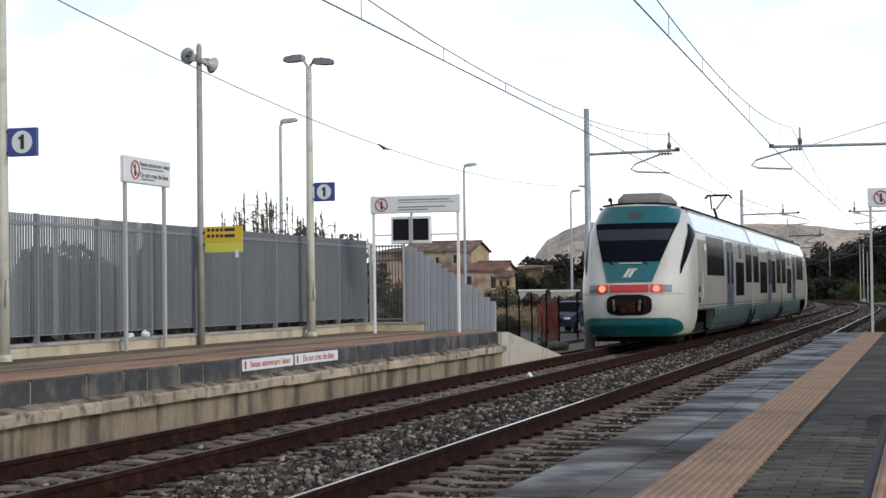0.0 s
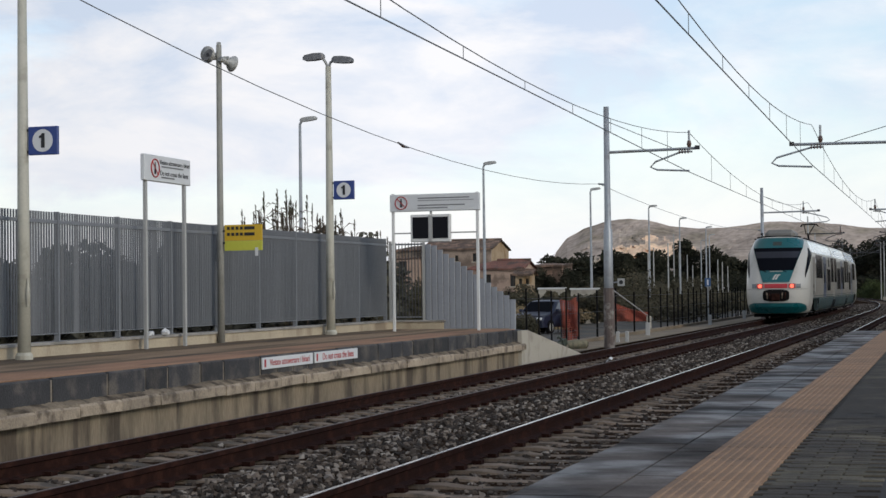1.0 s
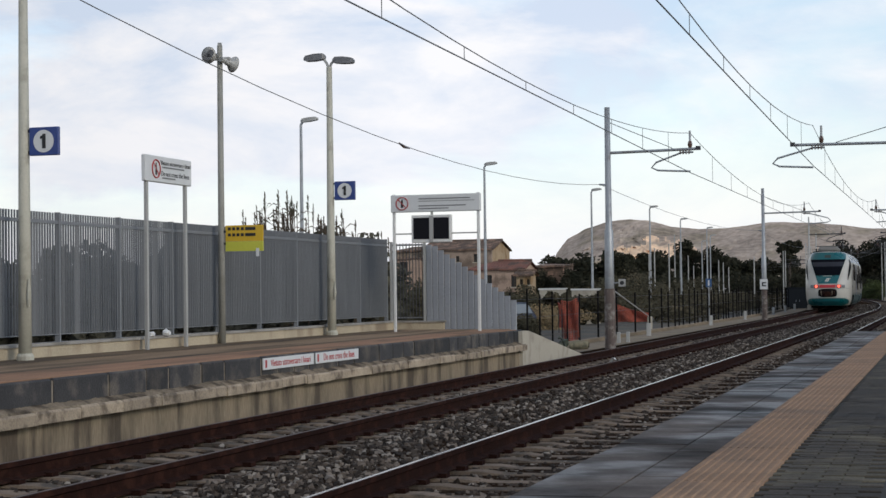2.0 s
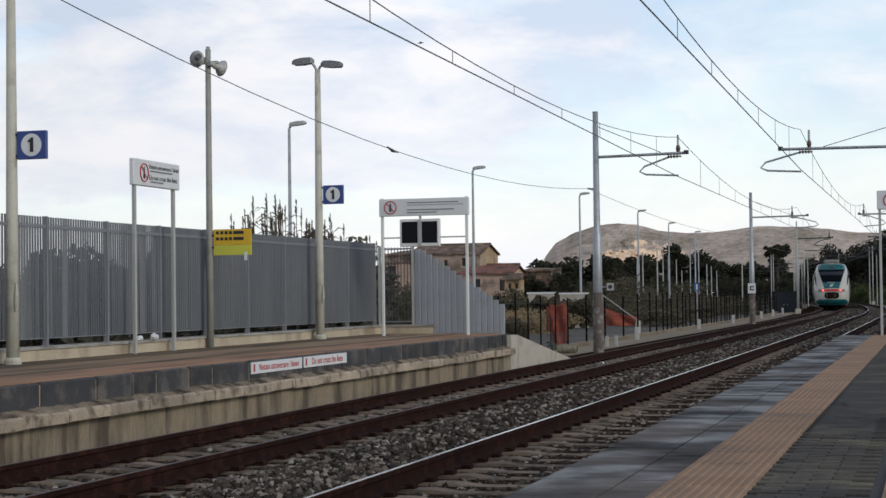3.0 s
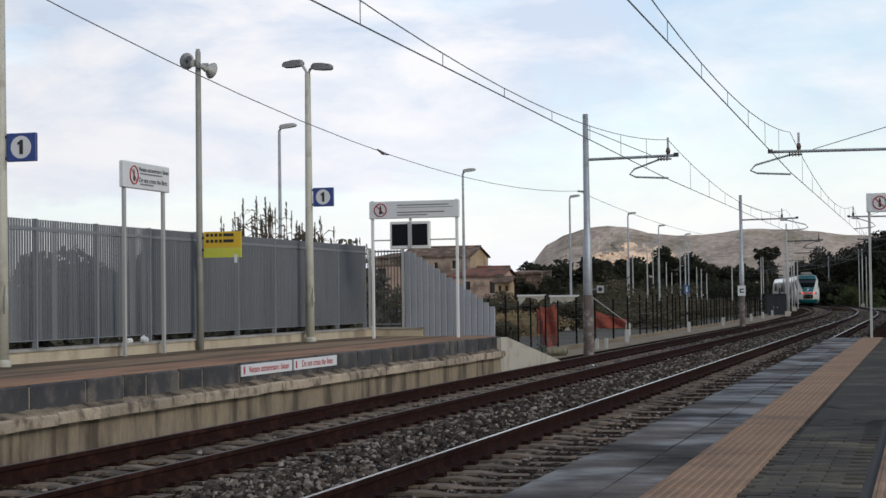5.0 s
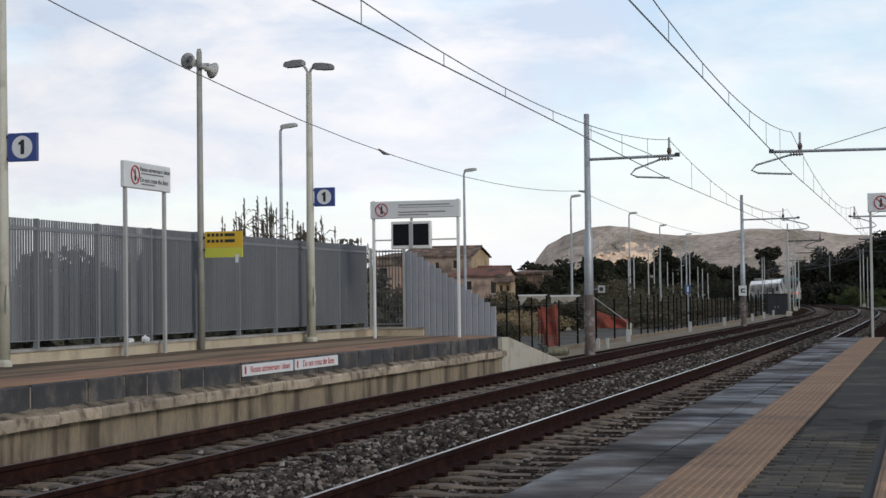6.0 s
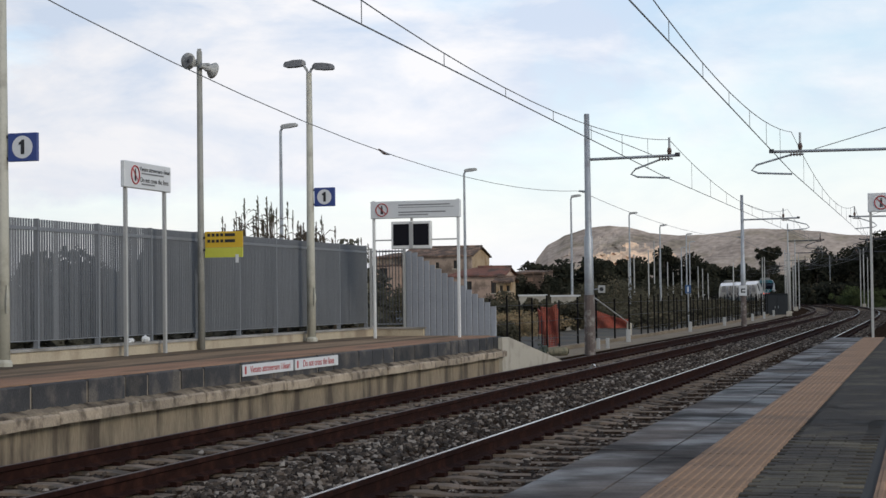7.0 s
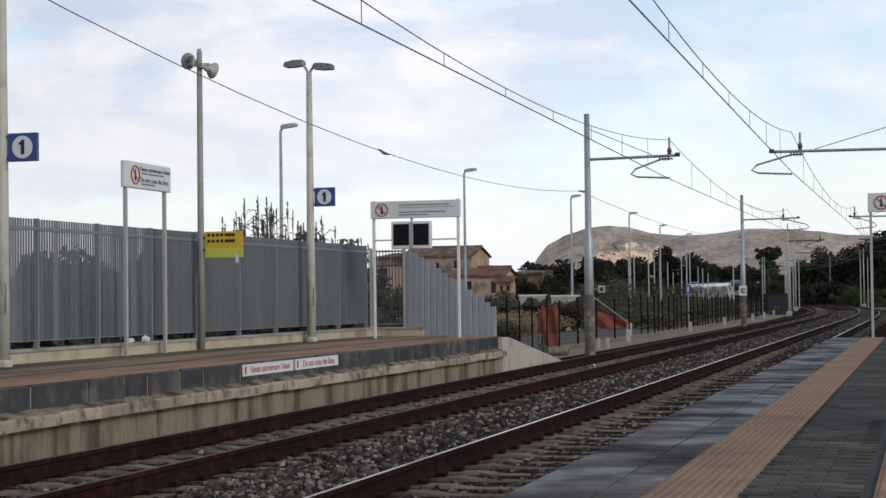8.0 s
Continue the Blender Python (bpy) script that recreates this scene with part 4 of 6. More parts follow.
    part("handrail", T([(-0.3, nose_y(0.3, 2.24) - 0.05, 2.235), (0, nose_y(0, 2.24) - 0.06, 2.235), (0.3, nose_y(0.3, 2.24) - 0.05, 2.235)], 0.02, 6), M["tw"], c)
    part("red_band", front_patch(lambda z: -0.52, lambda z: 0.52, 1.46, 1.67, 0.02, 12, 6), M["tred"], c, "red band between the tail lamps")
    for x in (-0.72, 0.72):
        h = part("tail_lamp", front_patch(lambda z: x - 0.16, lambda z: x + 0.16, 1.45, 1.67, 0.02, 8, 6), M["tcase"], c, "lit red tail lamp")
        y = nose_y(x, 1.56) - 0.03
        part("bulb", disc(bmesh.new(), (x, y, 1.56), 0.085, (0, -1, 0), 0.02, 16), M["tlamp"], h, "glowing red light")
    for x in (-1.0, 1.0):
        part("head_lamp", front_patch(lambda z: x - 0.10, lambda z: x + 0.10, 1.46, 1.66, 0.02, 8, 6), M["tlens"], c, "unlit round head lamp")
    # the pocket has no depth; its shade is a black skin on the nose
    part("coupler_pocket", front_patch(lambda z: -0.6 * (1 - min(1, abs(z - 1.13) / 0.275) ** 4) ** 0.25, lambda z: 0.6 * (1 - min(1, abs(z - 1.13) / 0.275) ** 4) ** 0.25, 0.86, 1.40, 0.02, 16, 14), M["tdark"], c, "black sheet painted as the shade in the coupler opening")
    k = part("coupler", T([(0, 0.1, 1.06), (0, -0.22, 1.06), (0, -0.28, 1.06)], [0.14, 0.16, 0.12], 12), M["tdark"], c)
    part("coupler_face", B((-0.2, 0.2, -0.33, -0.25, 0.9, 1.22), bevel=0.03), M["rust"], k)
    for x in (-0.42, -0.3, 0.3, 0.44):
        part("hose", T([(x, 0.06, 1.3), (x * 0.95, -0.07, 1.15), (x * 0.9, -0.05, 0.98)], 0.035, 8), M["sleeper"] if x in (-0.42, 0.3) else M["rust"], k, "grimy brake hose")
    part("bumper", front_patch(lambda z: -1.31 * (1 - min(1, abs(z - 0.56) / 0.285) ** 3) ** 0.33, lambda z: 1.31 * (1 - min(1, abs(z - 0.56) / 0.285) ** 3) ** 0.33, 0.31, 0.79, 0.04, 28, 14), M["tteal"], c, "teal lower apron", True)
    for sd in (-1, 1):
        bm = bmesh.new()
        rows = []
        for z, a, b in ((1.95, 0.66, 0.70), (2.15, 0.77, 0.90), (2.3, 0.89, 1.10), (2.5, 1.06, 1.38), (2.7, 1.24, 1.70), (2.85, 1.38, 1.98), (3.0, 1.54, 2.30), (3.1, 1.66, 2.34), (3.2, 1.78, 2.22), (3.32, 1.94, 2.08)):
            row = []
            for y in (a + (b - a) * q / 6 for q in range(7)):
                w0 = half_width(z)
                t = min(1, max(0, (y - set_back(z)) / NOSE))
                x = w0 * (1 - (1 - t) ** 3.1) ** (1 / 3.1)
                row.append((sd * (x + 0.02), y, z))
            rows.append(row if sd < 0 else row[::-1])
        sheet(bm, rows)
        part("cab_side_window", bm, M["tglass"], c, "slanted dark cab side window", True)
    part("roof_bar", T([(-1.0, 1.95, 3.84), (-0.5, 1.7, 3.885), (0.5, 1.7, 3.885), (1.0, 1.95, 3.84)], 0.03, 6), M["tdark"], c)
    part("horn", T([(-0.75, 1.75, 3.80), (-0.75, 1.75, 3.95), (-0.75, 1.6, 4.0)], [0.03, 0.03, 0.06], 8), M["tdark"], c)
    return c


CARS = [rail_car(True, 17.8, "white and teal electric train rear car with lit tail lamps"), rail_car(False, 12.2, "white electric train middle car with a teal skirt"),
        rail_car(True, 17.8, "white and teal electric train leading car")]


def pantograph(car):
    y = 2.0
    p = part("pantograph", B((-0.35, 0.35, y - 0.5, y + 0.5, 3.86, 3.95)), M["tdark"], car, "black raised pantograph")
    part("lower_arm", T([(0, y + 0.5, 3.95), (0, y - 1.1, 4.5)], 0.055, 6), M["tdark"], p)
    for x in (-0.3, 0.3):
        part("upper_arm", T([(x * 0.3, y - 1.1, 4.5), (x, y + 0.3, 5.06)], 0.03, 6), M["tdark"], p)
    for dy in (0.16, 0.44):
        part("pan_head", T([(-0.5, y + dy, 4.96), (-0.4, y + dy, 5.08), (0.4, y + dy, 5.08), (0.5, y + dy, 4.96)], 0.034, 6), M["tdark"], p)


pantograph(CARS[1])


def car_pose(s, length, flip):
    """A car whose rear end is s metres along the line and whose front end lies on it as well."""
    a, b = along(FAR_TRACK, s), along(FAR_TRACK, s + length)
    d = b - a
    h = math.degrees(math.atan2(-d.x, d.y))
    return Matrix.Translation(b if flip else a) @ pose(0, 0, 0, 0, 0, h + (180 if flip else 0))


START, SPEED = 44.25, 34.3


SCRAP_WAY = [(0, -7.23, 31.29, -0.1, 20, 0), (0.2, -7.42, 32.62, 0.12, 75, 30), (0.4, -7.98, 36.89, 0.05, 140, 60), (0.6, -8.4, 40.79, -0.05, 200, 95), (0.8, -7.99, 40.12, -0.12, 260, 130), (1.0, -7.73, 39.7, -0.17, 330, 160), (1.3, -7.68, 39.7, -0.17, 360, 165), (8.0, -7.68, 39.7, -0.17, 360, 165)]


def motions():
    for car, off, length, flip in ((CARS[0], 0, 17.8, False), (CARS[1], 18.1, 12.2, False), (CARS[2], 30.6, 17.8, True)):
        walk(car, [(0.25 * k, car_pose(START + SPEED * 0.25 * k + off, length, flip)) for k in range(33)])
    way = [(0.0, -16.5, 80.5), (0.4, -16.95, 78.6), (1.0, -17.6, 75.4), (1.6, -18.25, 72.6), (3.0, -19.2, 67.0), (5.0, -19.6, 62.0), (6.5, -19.6, 60.5), (8.0, -19.6, 60.5)]
    walk(SCRAP, [(t, pose(x, y, z, rx, 0, rz)) for t, x, y, z, rx, rz in SCRAP_WAY])
    walk(CAR, [(t, pose(x, y, -0.46, 0, 0, -13)) for t, x, y in way])
    a, b = Vector((-21.9, 56.3, 10.37)), Vector((-3.2, 61.4, 10.96))
    h = math.degrees(math.atan2((b - a).y, (b - a).x))
    walk(BIRD, [(t, Matrix.Translation(a + (b - a) * ((t - 2.8) / 0.9)) @ pose(0, 0, 0, 12 * math.sin(t * 9), 0, h)) for t in (0.0, 1.4, 2.8, 2.95, 3.1, 3.25, 3.4, 3.55, 3.7, 5.5, 8.0)])

# ---- road and yard behind the line ----
def yard():
    bm = bmesh.new()
    sheet(bm, [[(-20.0 - 0.0012 * max(0, y - 110) ** 2, y, -0.46), (-14.2 - 0.0008 * max(0, y - 120) ** 2, y, -0.46)] for y in (20, 40, 60, 80, 100, 120, 140, 160, 180, 200)])
    setting("road", bm, M["road"], "pale grey asphalt road behind the railway", "road")
    bm = bmesh.new()
    swept(bm, [(-12.5, -0.6), (-12.5, -0.22), (-12.15, -0.22), (-12.15, -0.6)], 46, 170)
    setting("cess_wall", bm, M["sand"], "low sandy concrete kerb along the railway", "kerb")
    bm = bmesh.new()
    swept(bm, [(-12.15, -0.34), (-10.4, -0.30)], 44, 175, closed=False)
    setting("cess_path", bm, M["sand"], "dry sandy strip beside the ballast", "ground")


yard()


def rail_fence():
    """Dark posts with thin wires along the line."""
    f = thing("wire_fence", pose(0, 0, 0), "dark steel post and wire fence along the railway", "fence")
    s, k = 48.0, 0
    ss = []
    while s < 168:
        h = 1.72 + 0.1 * math.sin(k * 2.1)
        a = along(-12.3 + 0.05 * math.sin(k * 1.7), s, -0.24)
        part("post", B((a.x - (0.022 if s < 60 else 0.032), a.x + (0.022 if s < 60 else 0.032), a.y - 0.03, a.y + 0.03, a.z, a.z + h)), M["tdark"], f)
        ss.append(s)
        s += 1.9 if s < 56 else 3.6 if s < 75 else 1.6
        k += 1
    for z in (0.1, 0.7, 1.25):
        bm = tube(bmesh.new(), [along(-12.3, q, z) for q in ss], 0.008, 4)
        part("wire", bm, M["darksteel"], f)
    for q in (66.5, 84.7, 99.5, 117, 128, 141):
        b = along(-11.4, q, -0.4)
        p = thing("kilometre_post", pose(b.x, b.y, b.z, 0, 0, 8), "short white painted concrete post beside the line", "post", "white posts by the line")
        part("shaft", B((-0.09, 0.09, -0.07, 0.07, 0, 0.58), bevel=0.02), M["greypole"], p)


rail_fence()
for x, y in ((-10.9, 57.5), (-10.65, 57.9)):
    p = thing("marker_post", pose(x, y, -0.36), "short white marker post at the mast foot", "post", "white posts by the line")
    part("shaft", B((-0.06, 0.06, -0.05, 0.05, 0, 0.42), bevel=0.015), M["greypole"], p)


def street_lamp(x, y, h=7.9, z=-0.5):
    p = thing("street_lamp", pose(x, y, z), "tall grey street lamp with one flat head", "street lamp", "street lamps along the road")
    part("pole", T([(0, 0, 0), (0, 0, h * 0.5), (0, 0, h - 0.1), (0.06, 0, h)], [0.085, 0.07, 0.05, 0.045], 8), M["galv"], p)
    bm = bmesh.new()
    lamp_head(bm, Matrix.Translation((0.0, 0, h + 0.02)) @ pose(0, 0, 0, 0, -6, 0), 0.62, 0.2)
    part("lamp_head", bm, M["greypole"], p)
    part("foot_plate", B((-0.16, 0.16, -0.16, 0.16, 0, 0.03)), M["darksteel"], p)


for x, y in ((-21.2, 54.2), (-20.7, 76.3), (-20.25, 98.8), (-20.6, 121.3), (-21.8, 143.8), (-22.6, 166.0), (-25.5, 190.0), (-29.5, 212.0)):
    street_lamp(x, y)


def white_post(x, y, z0, z1, r=0.065):
    p = thing("white_pole", pose(x, y, z0), "slender white painted pole before dark trees", "pole", "white poles by the trees")
    part("shaft", T([(0, 0, 0), (0, 0, (z1 - z0) * 0.6), (0, 0, z1 - z0)], [r, r * 0.9, r * 0.7], 8), M["greypole"], p)
    part("cap", T([(0, 0, z1 - z0), (0, 0, z1 - z0 + 0.06)], [r * 0.9, r * 0.5], 8), M["greypole"], p)


for x, y, z1 in ((-25.6, 150.0, 4.6), (-25.1, 150.0, 5.1), (-23.8, 150.0, 5.5), (-29.5, 190.0, 7.6), (-28.9, 190.0, 5.6), (-28.0, 190.0, 5.2), (-27.4, 190.0, 4.0),
                 (-24.6, 190.0, 4.6), (-24.1, 190.0, 4.35), (-23.5, 190.0, 3.85), (-20.7, 190.0, 4.75), (-17.5, 190.0, 5.5), (-14.85, 190.0, 5.75), (-14.5, 190.0, 5.95),
                 (-14.17, 190.0, 5.55), (-14.26, 200.0, 6.2), (-15.98, 280.0, 6.0), (-15.16, 280.0, 6.45), (-8.43, 230.0, 7.2), (-7.5, 230.0, 6.2)):
    white_post(x, y, -0.55, z1)

# ---- plants ----
M["pine"] = mat("dark_pine_needles", (0.021, 0.0225, 0.0155), 0.95, 0, 0.5, 0.6, 6, 0.0, (0.042, 0.039, 0.027), 0.4, 0.8, spec=0.05)
M["shrub"] = mat("dull_green_shrub", (0.058, 0.054, 0.037), 0.95, 0, 0.5, 1.2, 8, 0.0, (0.092, 0.079, 0.053), 0.4, 1.0, spec=0.05)
M["cane"] = mat("dry_brown_cane", (0.075, 0.056, 0.038), 0.9, 0, 0.4, 3, 20, 0.1, (0.05, 0.055, 0.03), 0.5, 2)
M["hedge"] = mat("grey_green_hedge_leaf", (0.06, 0.06, 0.05), 0.95, 0, 0.5, 1.2, 8, 0.0, (0.10, 0.095, 0.07), 0.4, 1.0, spec=0.05)
M["leafy"] = mat("mid_green_leaf", (0.052, 0.066, 0.026), 0.9, 0, 0.5, 1.2, 8, 0.0, (0.035, 0.042, 0.02), 0.4, 1.0, spec=0.1)
M["bark"] = mat("dark_brown_bark", (0.045, 0.035, 0.028), 0.95, 0, 0.3, 3, 20, 0.4)
M["dry"] = mat("dry_yellow_grass", (0.21, 0.15, 0.078), 0.95, 0, 0.4, 2, 20, 0.2, (0.13, 0.11, 0.06), 0.45, 1.5)
RNG = random.Random(7)


def foliage(bm, c, rad, n, leaf):
    """Small tilted leaf clumps scattered through lumps about a centre."""
    lumps = [(Vector((RNG.gauss(0, 0.48) * rad[0], RNG.gauss(0, 0.48) * rad[1], RNG.uniform(-0.8, 0.8) * rad[2])), RNG.uniform(0.3, 0.6)) for _ in range(9)]
    for _ in range(n):
        o, k = RNG.choice(lumps)
        d = Vector((RNG.gauss(0, 1), RNG.gauss(0, 1), RNG.gauss(0, 1))).normalized() * RNG.random() ** 0.4 * k
        p = Vector(c) + o + Vector((d.x * rad[0], d.y * rad[1], d.z * rad[2]))
        a = Vector((RNG.gauss(0, 1), RNG.gauss(0, 1), RNG.gauss(0, 0.6))).normalized()
        b = a.orthogonal().normalized()
        s = leaf * RNG.uniform(0.5, 1.3)
        bm.faces.new([bm.verts.new(q) for q in (p - a * s, p + b * s * 0.6, p + a * s, p - b * s * 0.6)])
    return bm


def tree(x, y, height, width, flat=0.6, n=500, mat_name="pine", label="dark green pine tree with an uneven crown", z=-0.55, leaf=0.35):
    t = thing("pine_tree" if mat_name == "pine" else "bush", pose(x, y, z), label, "tree" if mat_name == "pine" else "bush", "trees behind the railway" if mat_name == "pine" else "bushes")
    ch = height * flat
    bm = T([(0, 0, 0), (0.1 * width * 0.2, 0, height * 0.45), (0, 0.1, height * 0.8)], [0.035 * height, 0.022 * height, 0.008 * height], 7)
    for k in range(5):
        a = k * 2.4 + x
        tube(bm, [(0, 0, height * (0.45 + 0.06 * k)), (math.cos(a) * width * 0.22, math.sin(a) * width * 0.22, height * (0.62 + 0.06 * k))], [0.012 * height, 0.004 * height], 5)
    part("trunk", bm, M["bark"], t)
    part("crown", foliage(bmesh.new(), (0, 0, height - ch * 0.5), (width * 0.5, width * 0.5, ch * 0.5), n, leaf), M[mat_name], t)
    return t


# the row of pines: bearing, distance and the elevation of the top, in degrees
for deg, dist, e, w, fl in ((-14.6, 235, 0.95, 6, 0.8), (-14.0, 230, 1.0, 6, 0.8), (-13.3, 225, 1.05, 6, 0.8), (-12.7, 215, 1.15, 6, 0.8), (-12.1, 215, 1.1, 6, 0.8), (-11.5, 225, 1.12, 6, 0.8), (-10.9, 225, 1.25, 6, 0.8),
                            (-10.3, 230, 1.3, 6, 0.75), (-9.7, 235, 1.32, 6, 0.8), (-9.1, 240, 1.28, 6, 0.8), (-8.5, 420, 1.6, 8, 0.55), (-8.0, 420, 1.28, 9, 0.8), (-7.4, 420, 1.15, 9, 0.8), (-6.8, 420, 0.98, 9, 0.8),
                            (-6.2, 420, 0.95, 9, 0.8), (-5.6, 420, 1.0, 9, 0.8), (-4.9, 430, 1.05, 9, 0.8), (-4.3, 430, 1.15, 9, 0.8), (-3.9, 330, 1.2, 7, 0.8), (-3.5, 300, 1.32, 7, 0.8),
                            (-3.05, 290, 1.5, 7, 0.8), (-2.65, 280, 1.56, 7, 0.8), (-2.3, 275, 1.5, 7, 0.8), (-1.95, 265, 1.7, 7, 0.8), (-1.65, 255, 1.9, 7, 0.85), (-1.25, 250, 2.0, 7, 0.85), (-0.6, 250, 2.1, 8, 0.85)):
    a = radians(deg)
    tree(dist * math.sin(a), dist * math.cos(a), (dist * math.tan(radians(e)) + 2.06) * 0.95, w, fl, 2300, leaf=0.32 if dist < 300 else 0.5)


def umbrella_pine(x, y, height, width):
    """A bare forked trunk under a flat-topped crown."""
    t = thing("umbrella_pine", pose(x, y, -0.55), "dark umbrella pine with a flat broad crown", "tree", "trees behind the railway")
    bm = T([(0, 0, 0), (0.15, 0, height * 0.5), (0, 0, height * 0.8)], [0.38, 0.3, 0.2], 8)
    for k in range(7):
        a = k * 0.9
        tube(bm, [(0, 0, height * 0.7), (math.cos(a) * width * 0.2, math.sin(a) * width * 0.2, height * 0.8), (math.cos(a) * width * 0.4, math.sin(a) * width * 0.4, height * 0.87)], [0.14, 0.1, 0.05], 5)
    part("trunk", bm, M["bark"], t)
    bm = bmesh.new()
    for k in range(9):
        a, r = k * 2.4, width * 0.34 * (k / 8) ** 0.5
        foliage(bm, (math.cos(a) * r, math.sin(a) * r, height * 0.90), (width * 0.2, width * 0.2, height * 0.105), 520, 0.34)
    part("crown", bm, M["pine"], t)
    bm = bmesh.new()
    for k in range(4):
        foliage(bm, (math.cos(k * 1.7) * width * 0.14, math.sin(k * 1.7) * width * 0.14, height * (0.6 + 0.06 * k)), (width * 0.22, width * 0.22, height * 0.08), 380, 0.34)
    part("lower_crown", bm, M["pine"], t)


umbrella_pine(-35.4, 398, 12.6, 6.0)


def thicket(name, spots, label, mat_name, leaf, n):
    bm = bmesh.new()
    for x, y, z, rx, ry, rz in spots:
        foliage(bm, (x, y, z), (rx, ry, rz), n, leaf)
    return tagged(part(name, bm, M[mat_name]), label, "bushes", kind="stuff")


_spots = []
for k in range(80):
    deg = -15.5 + 15.5 * k / 79
    a = radians(deg)
    d = (195 if deg < -8.6 else 405 if deg < -4.1 else 262) + 12 * math.sin(k * 1.3)
    f = d / 200
    _spots.append((d * math.sin(a), d * math.cos(a), 0.7 * f + 0.4 * math.sin(k * 2.3), 3.2 * f, 3.0, 1.5 * f))
thicket("undergrowth", _spots, "dense dark green undergrowth below the pines", "pine", 0.36, 620)
# added out of view, so the train's side and windows mirror something dark
_spots = [(9 + 5 * math.sin(k * 2.7), 48 + 4.2 * k, 2.8 + math.sin(k * 1.7), 3.0, 3.4, 3.4) for k in range(48)]
thicket("roadside_trees", _spots, "unseen dark trees added to darken the train's side", "pine", 0.4, 420)
_spots = [(-22.5 - 0.35 * k + 2.0 * math.sin(k), 106 + 7.0 * k, 0.5 + 0.6 * math.sin(k * 1.9), 2.4, 3.0, 1.5) for k in range(13)]
thicket("scrub", _spots, "low dull green scrub along the road", "shrub", 0.09, 2200)
_spots = [(-15.2 - 0.6 * math.sin(k * 1.7), 15 + 1.7 * k, 0.62 + 0.035 * k + 0.15 * math.sin(k * 2.1), 1.0, 1.4, 1.10 + 0.03 * k) for k in range(18)]
thicket("hedge", _spots, "grey green shrubs close behind the grille fence", "hedge", 0.10, 3600)
_spots = [(-15.5 - 1.5 * (k % 7) - 0.04 * (92 + 2.1 * k - 90) * (k % 3) + math.sin(k * 1.9), 100 + 2.1 * k, 0.1 + 0.25 * math.sin(k * 2.9), 2.0, 2.6, 0.8) for k in range(52)]
thicket("field_scrub", _spots, "low dark scrub on the field behind the fence", "shrub", 0.12, 700)
_spots = [(-14.6 - 0.9 * k, 43.0 + 1.4 * k, 0.2 + 0.25 * math.sin(k), 1.0, 1.2, 0.75) for k in range(5)] + [(-17.5 - 0.8 * k, 60 + 1.8 * k, 0.6, 1.4, 1.4, 1.2) for k in range(6)]
thicket("weeds", _spots, "tangled weeds behind the platform end", "shrub", 0.06, 1700)
_spots = [(-29.5 + 1.1 * k, 96 + 2.6 * k, 0.75 - 0.04 * k + 0.3 * math.sin(k * 2.3), 1.9, 2.2, 0.95) for k in range(8)]
thicket("scrub", _spots, "dark bushes before the old houses", "shrub", 0.075, 4000)
_spots = [(-24.5 + 0.75 * k, 88 - 0.5 * k, 0.35 - 0.07 * k, 1.5, 2.0, 0.7) for k in range(9)]
thicket("dry_grass", _spots, "dry yellow grass on a sandy bank", "dry", 0.06, 2200)


_spots = [(-14.75 - 0.3 * k, 45.5 + 1.1 * k, 0.55, 0.75, 0.9, 1.25) for k in range(3)] + [(-15.6 + 0.28 * k, 61.0 - 0.5 * k, 0.02 - 0.03 * k, 0.55, 0.8, 0.62) for k in range(6)]
_spots += [(-35.5 + 0.85 * k, 124 - 0.8 * k, 0.9 - 0.1 * k, 1.0, 1.3, 1.35) for k in range(7)]
_far = [(-10.9 + 0.9 * k, 237 + 1.5 * math.sin(k * 2.0), 0.5 + 0.5 * math.sin(k * 1.3), 1.2, 1.5, 1.3) for k in range(6)]
_dark = [(-30.6 + 0.75 * k, 126.5, 1.3 + 0.25 * math.sin(k * 2.1), 0.95, 1.1, 1.35) for k in range(5)]
thicket("dark_bushes", _dark, "dark bushes crowding round the old shed", "pine", 0.1, 2400)
thicket("green_bushes", _far, "mid green bushes on the outside of the curve", "leafy", 0.11, 1300)
_low = [(-23.6 + 0.5 * k, 94.5 + 0.5 * math.sin(k * 2.0), 0.42 + 0.12 * math.sin(k * 1.7), 0.7, 0.9, 0.85) for k in range(10)]
thicket("low_bushes", _low, "low olive bushes before a white wall", "shrub", 0.085, 2600)
thicket("brush", _spots, "dark tangled brush beyond the platform end", "shrub", 0.05, 2600)


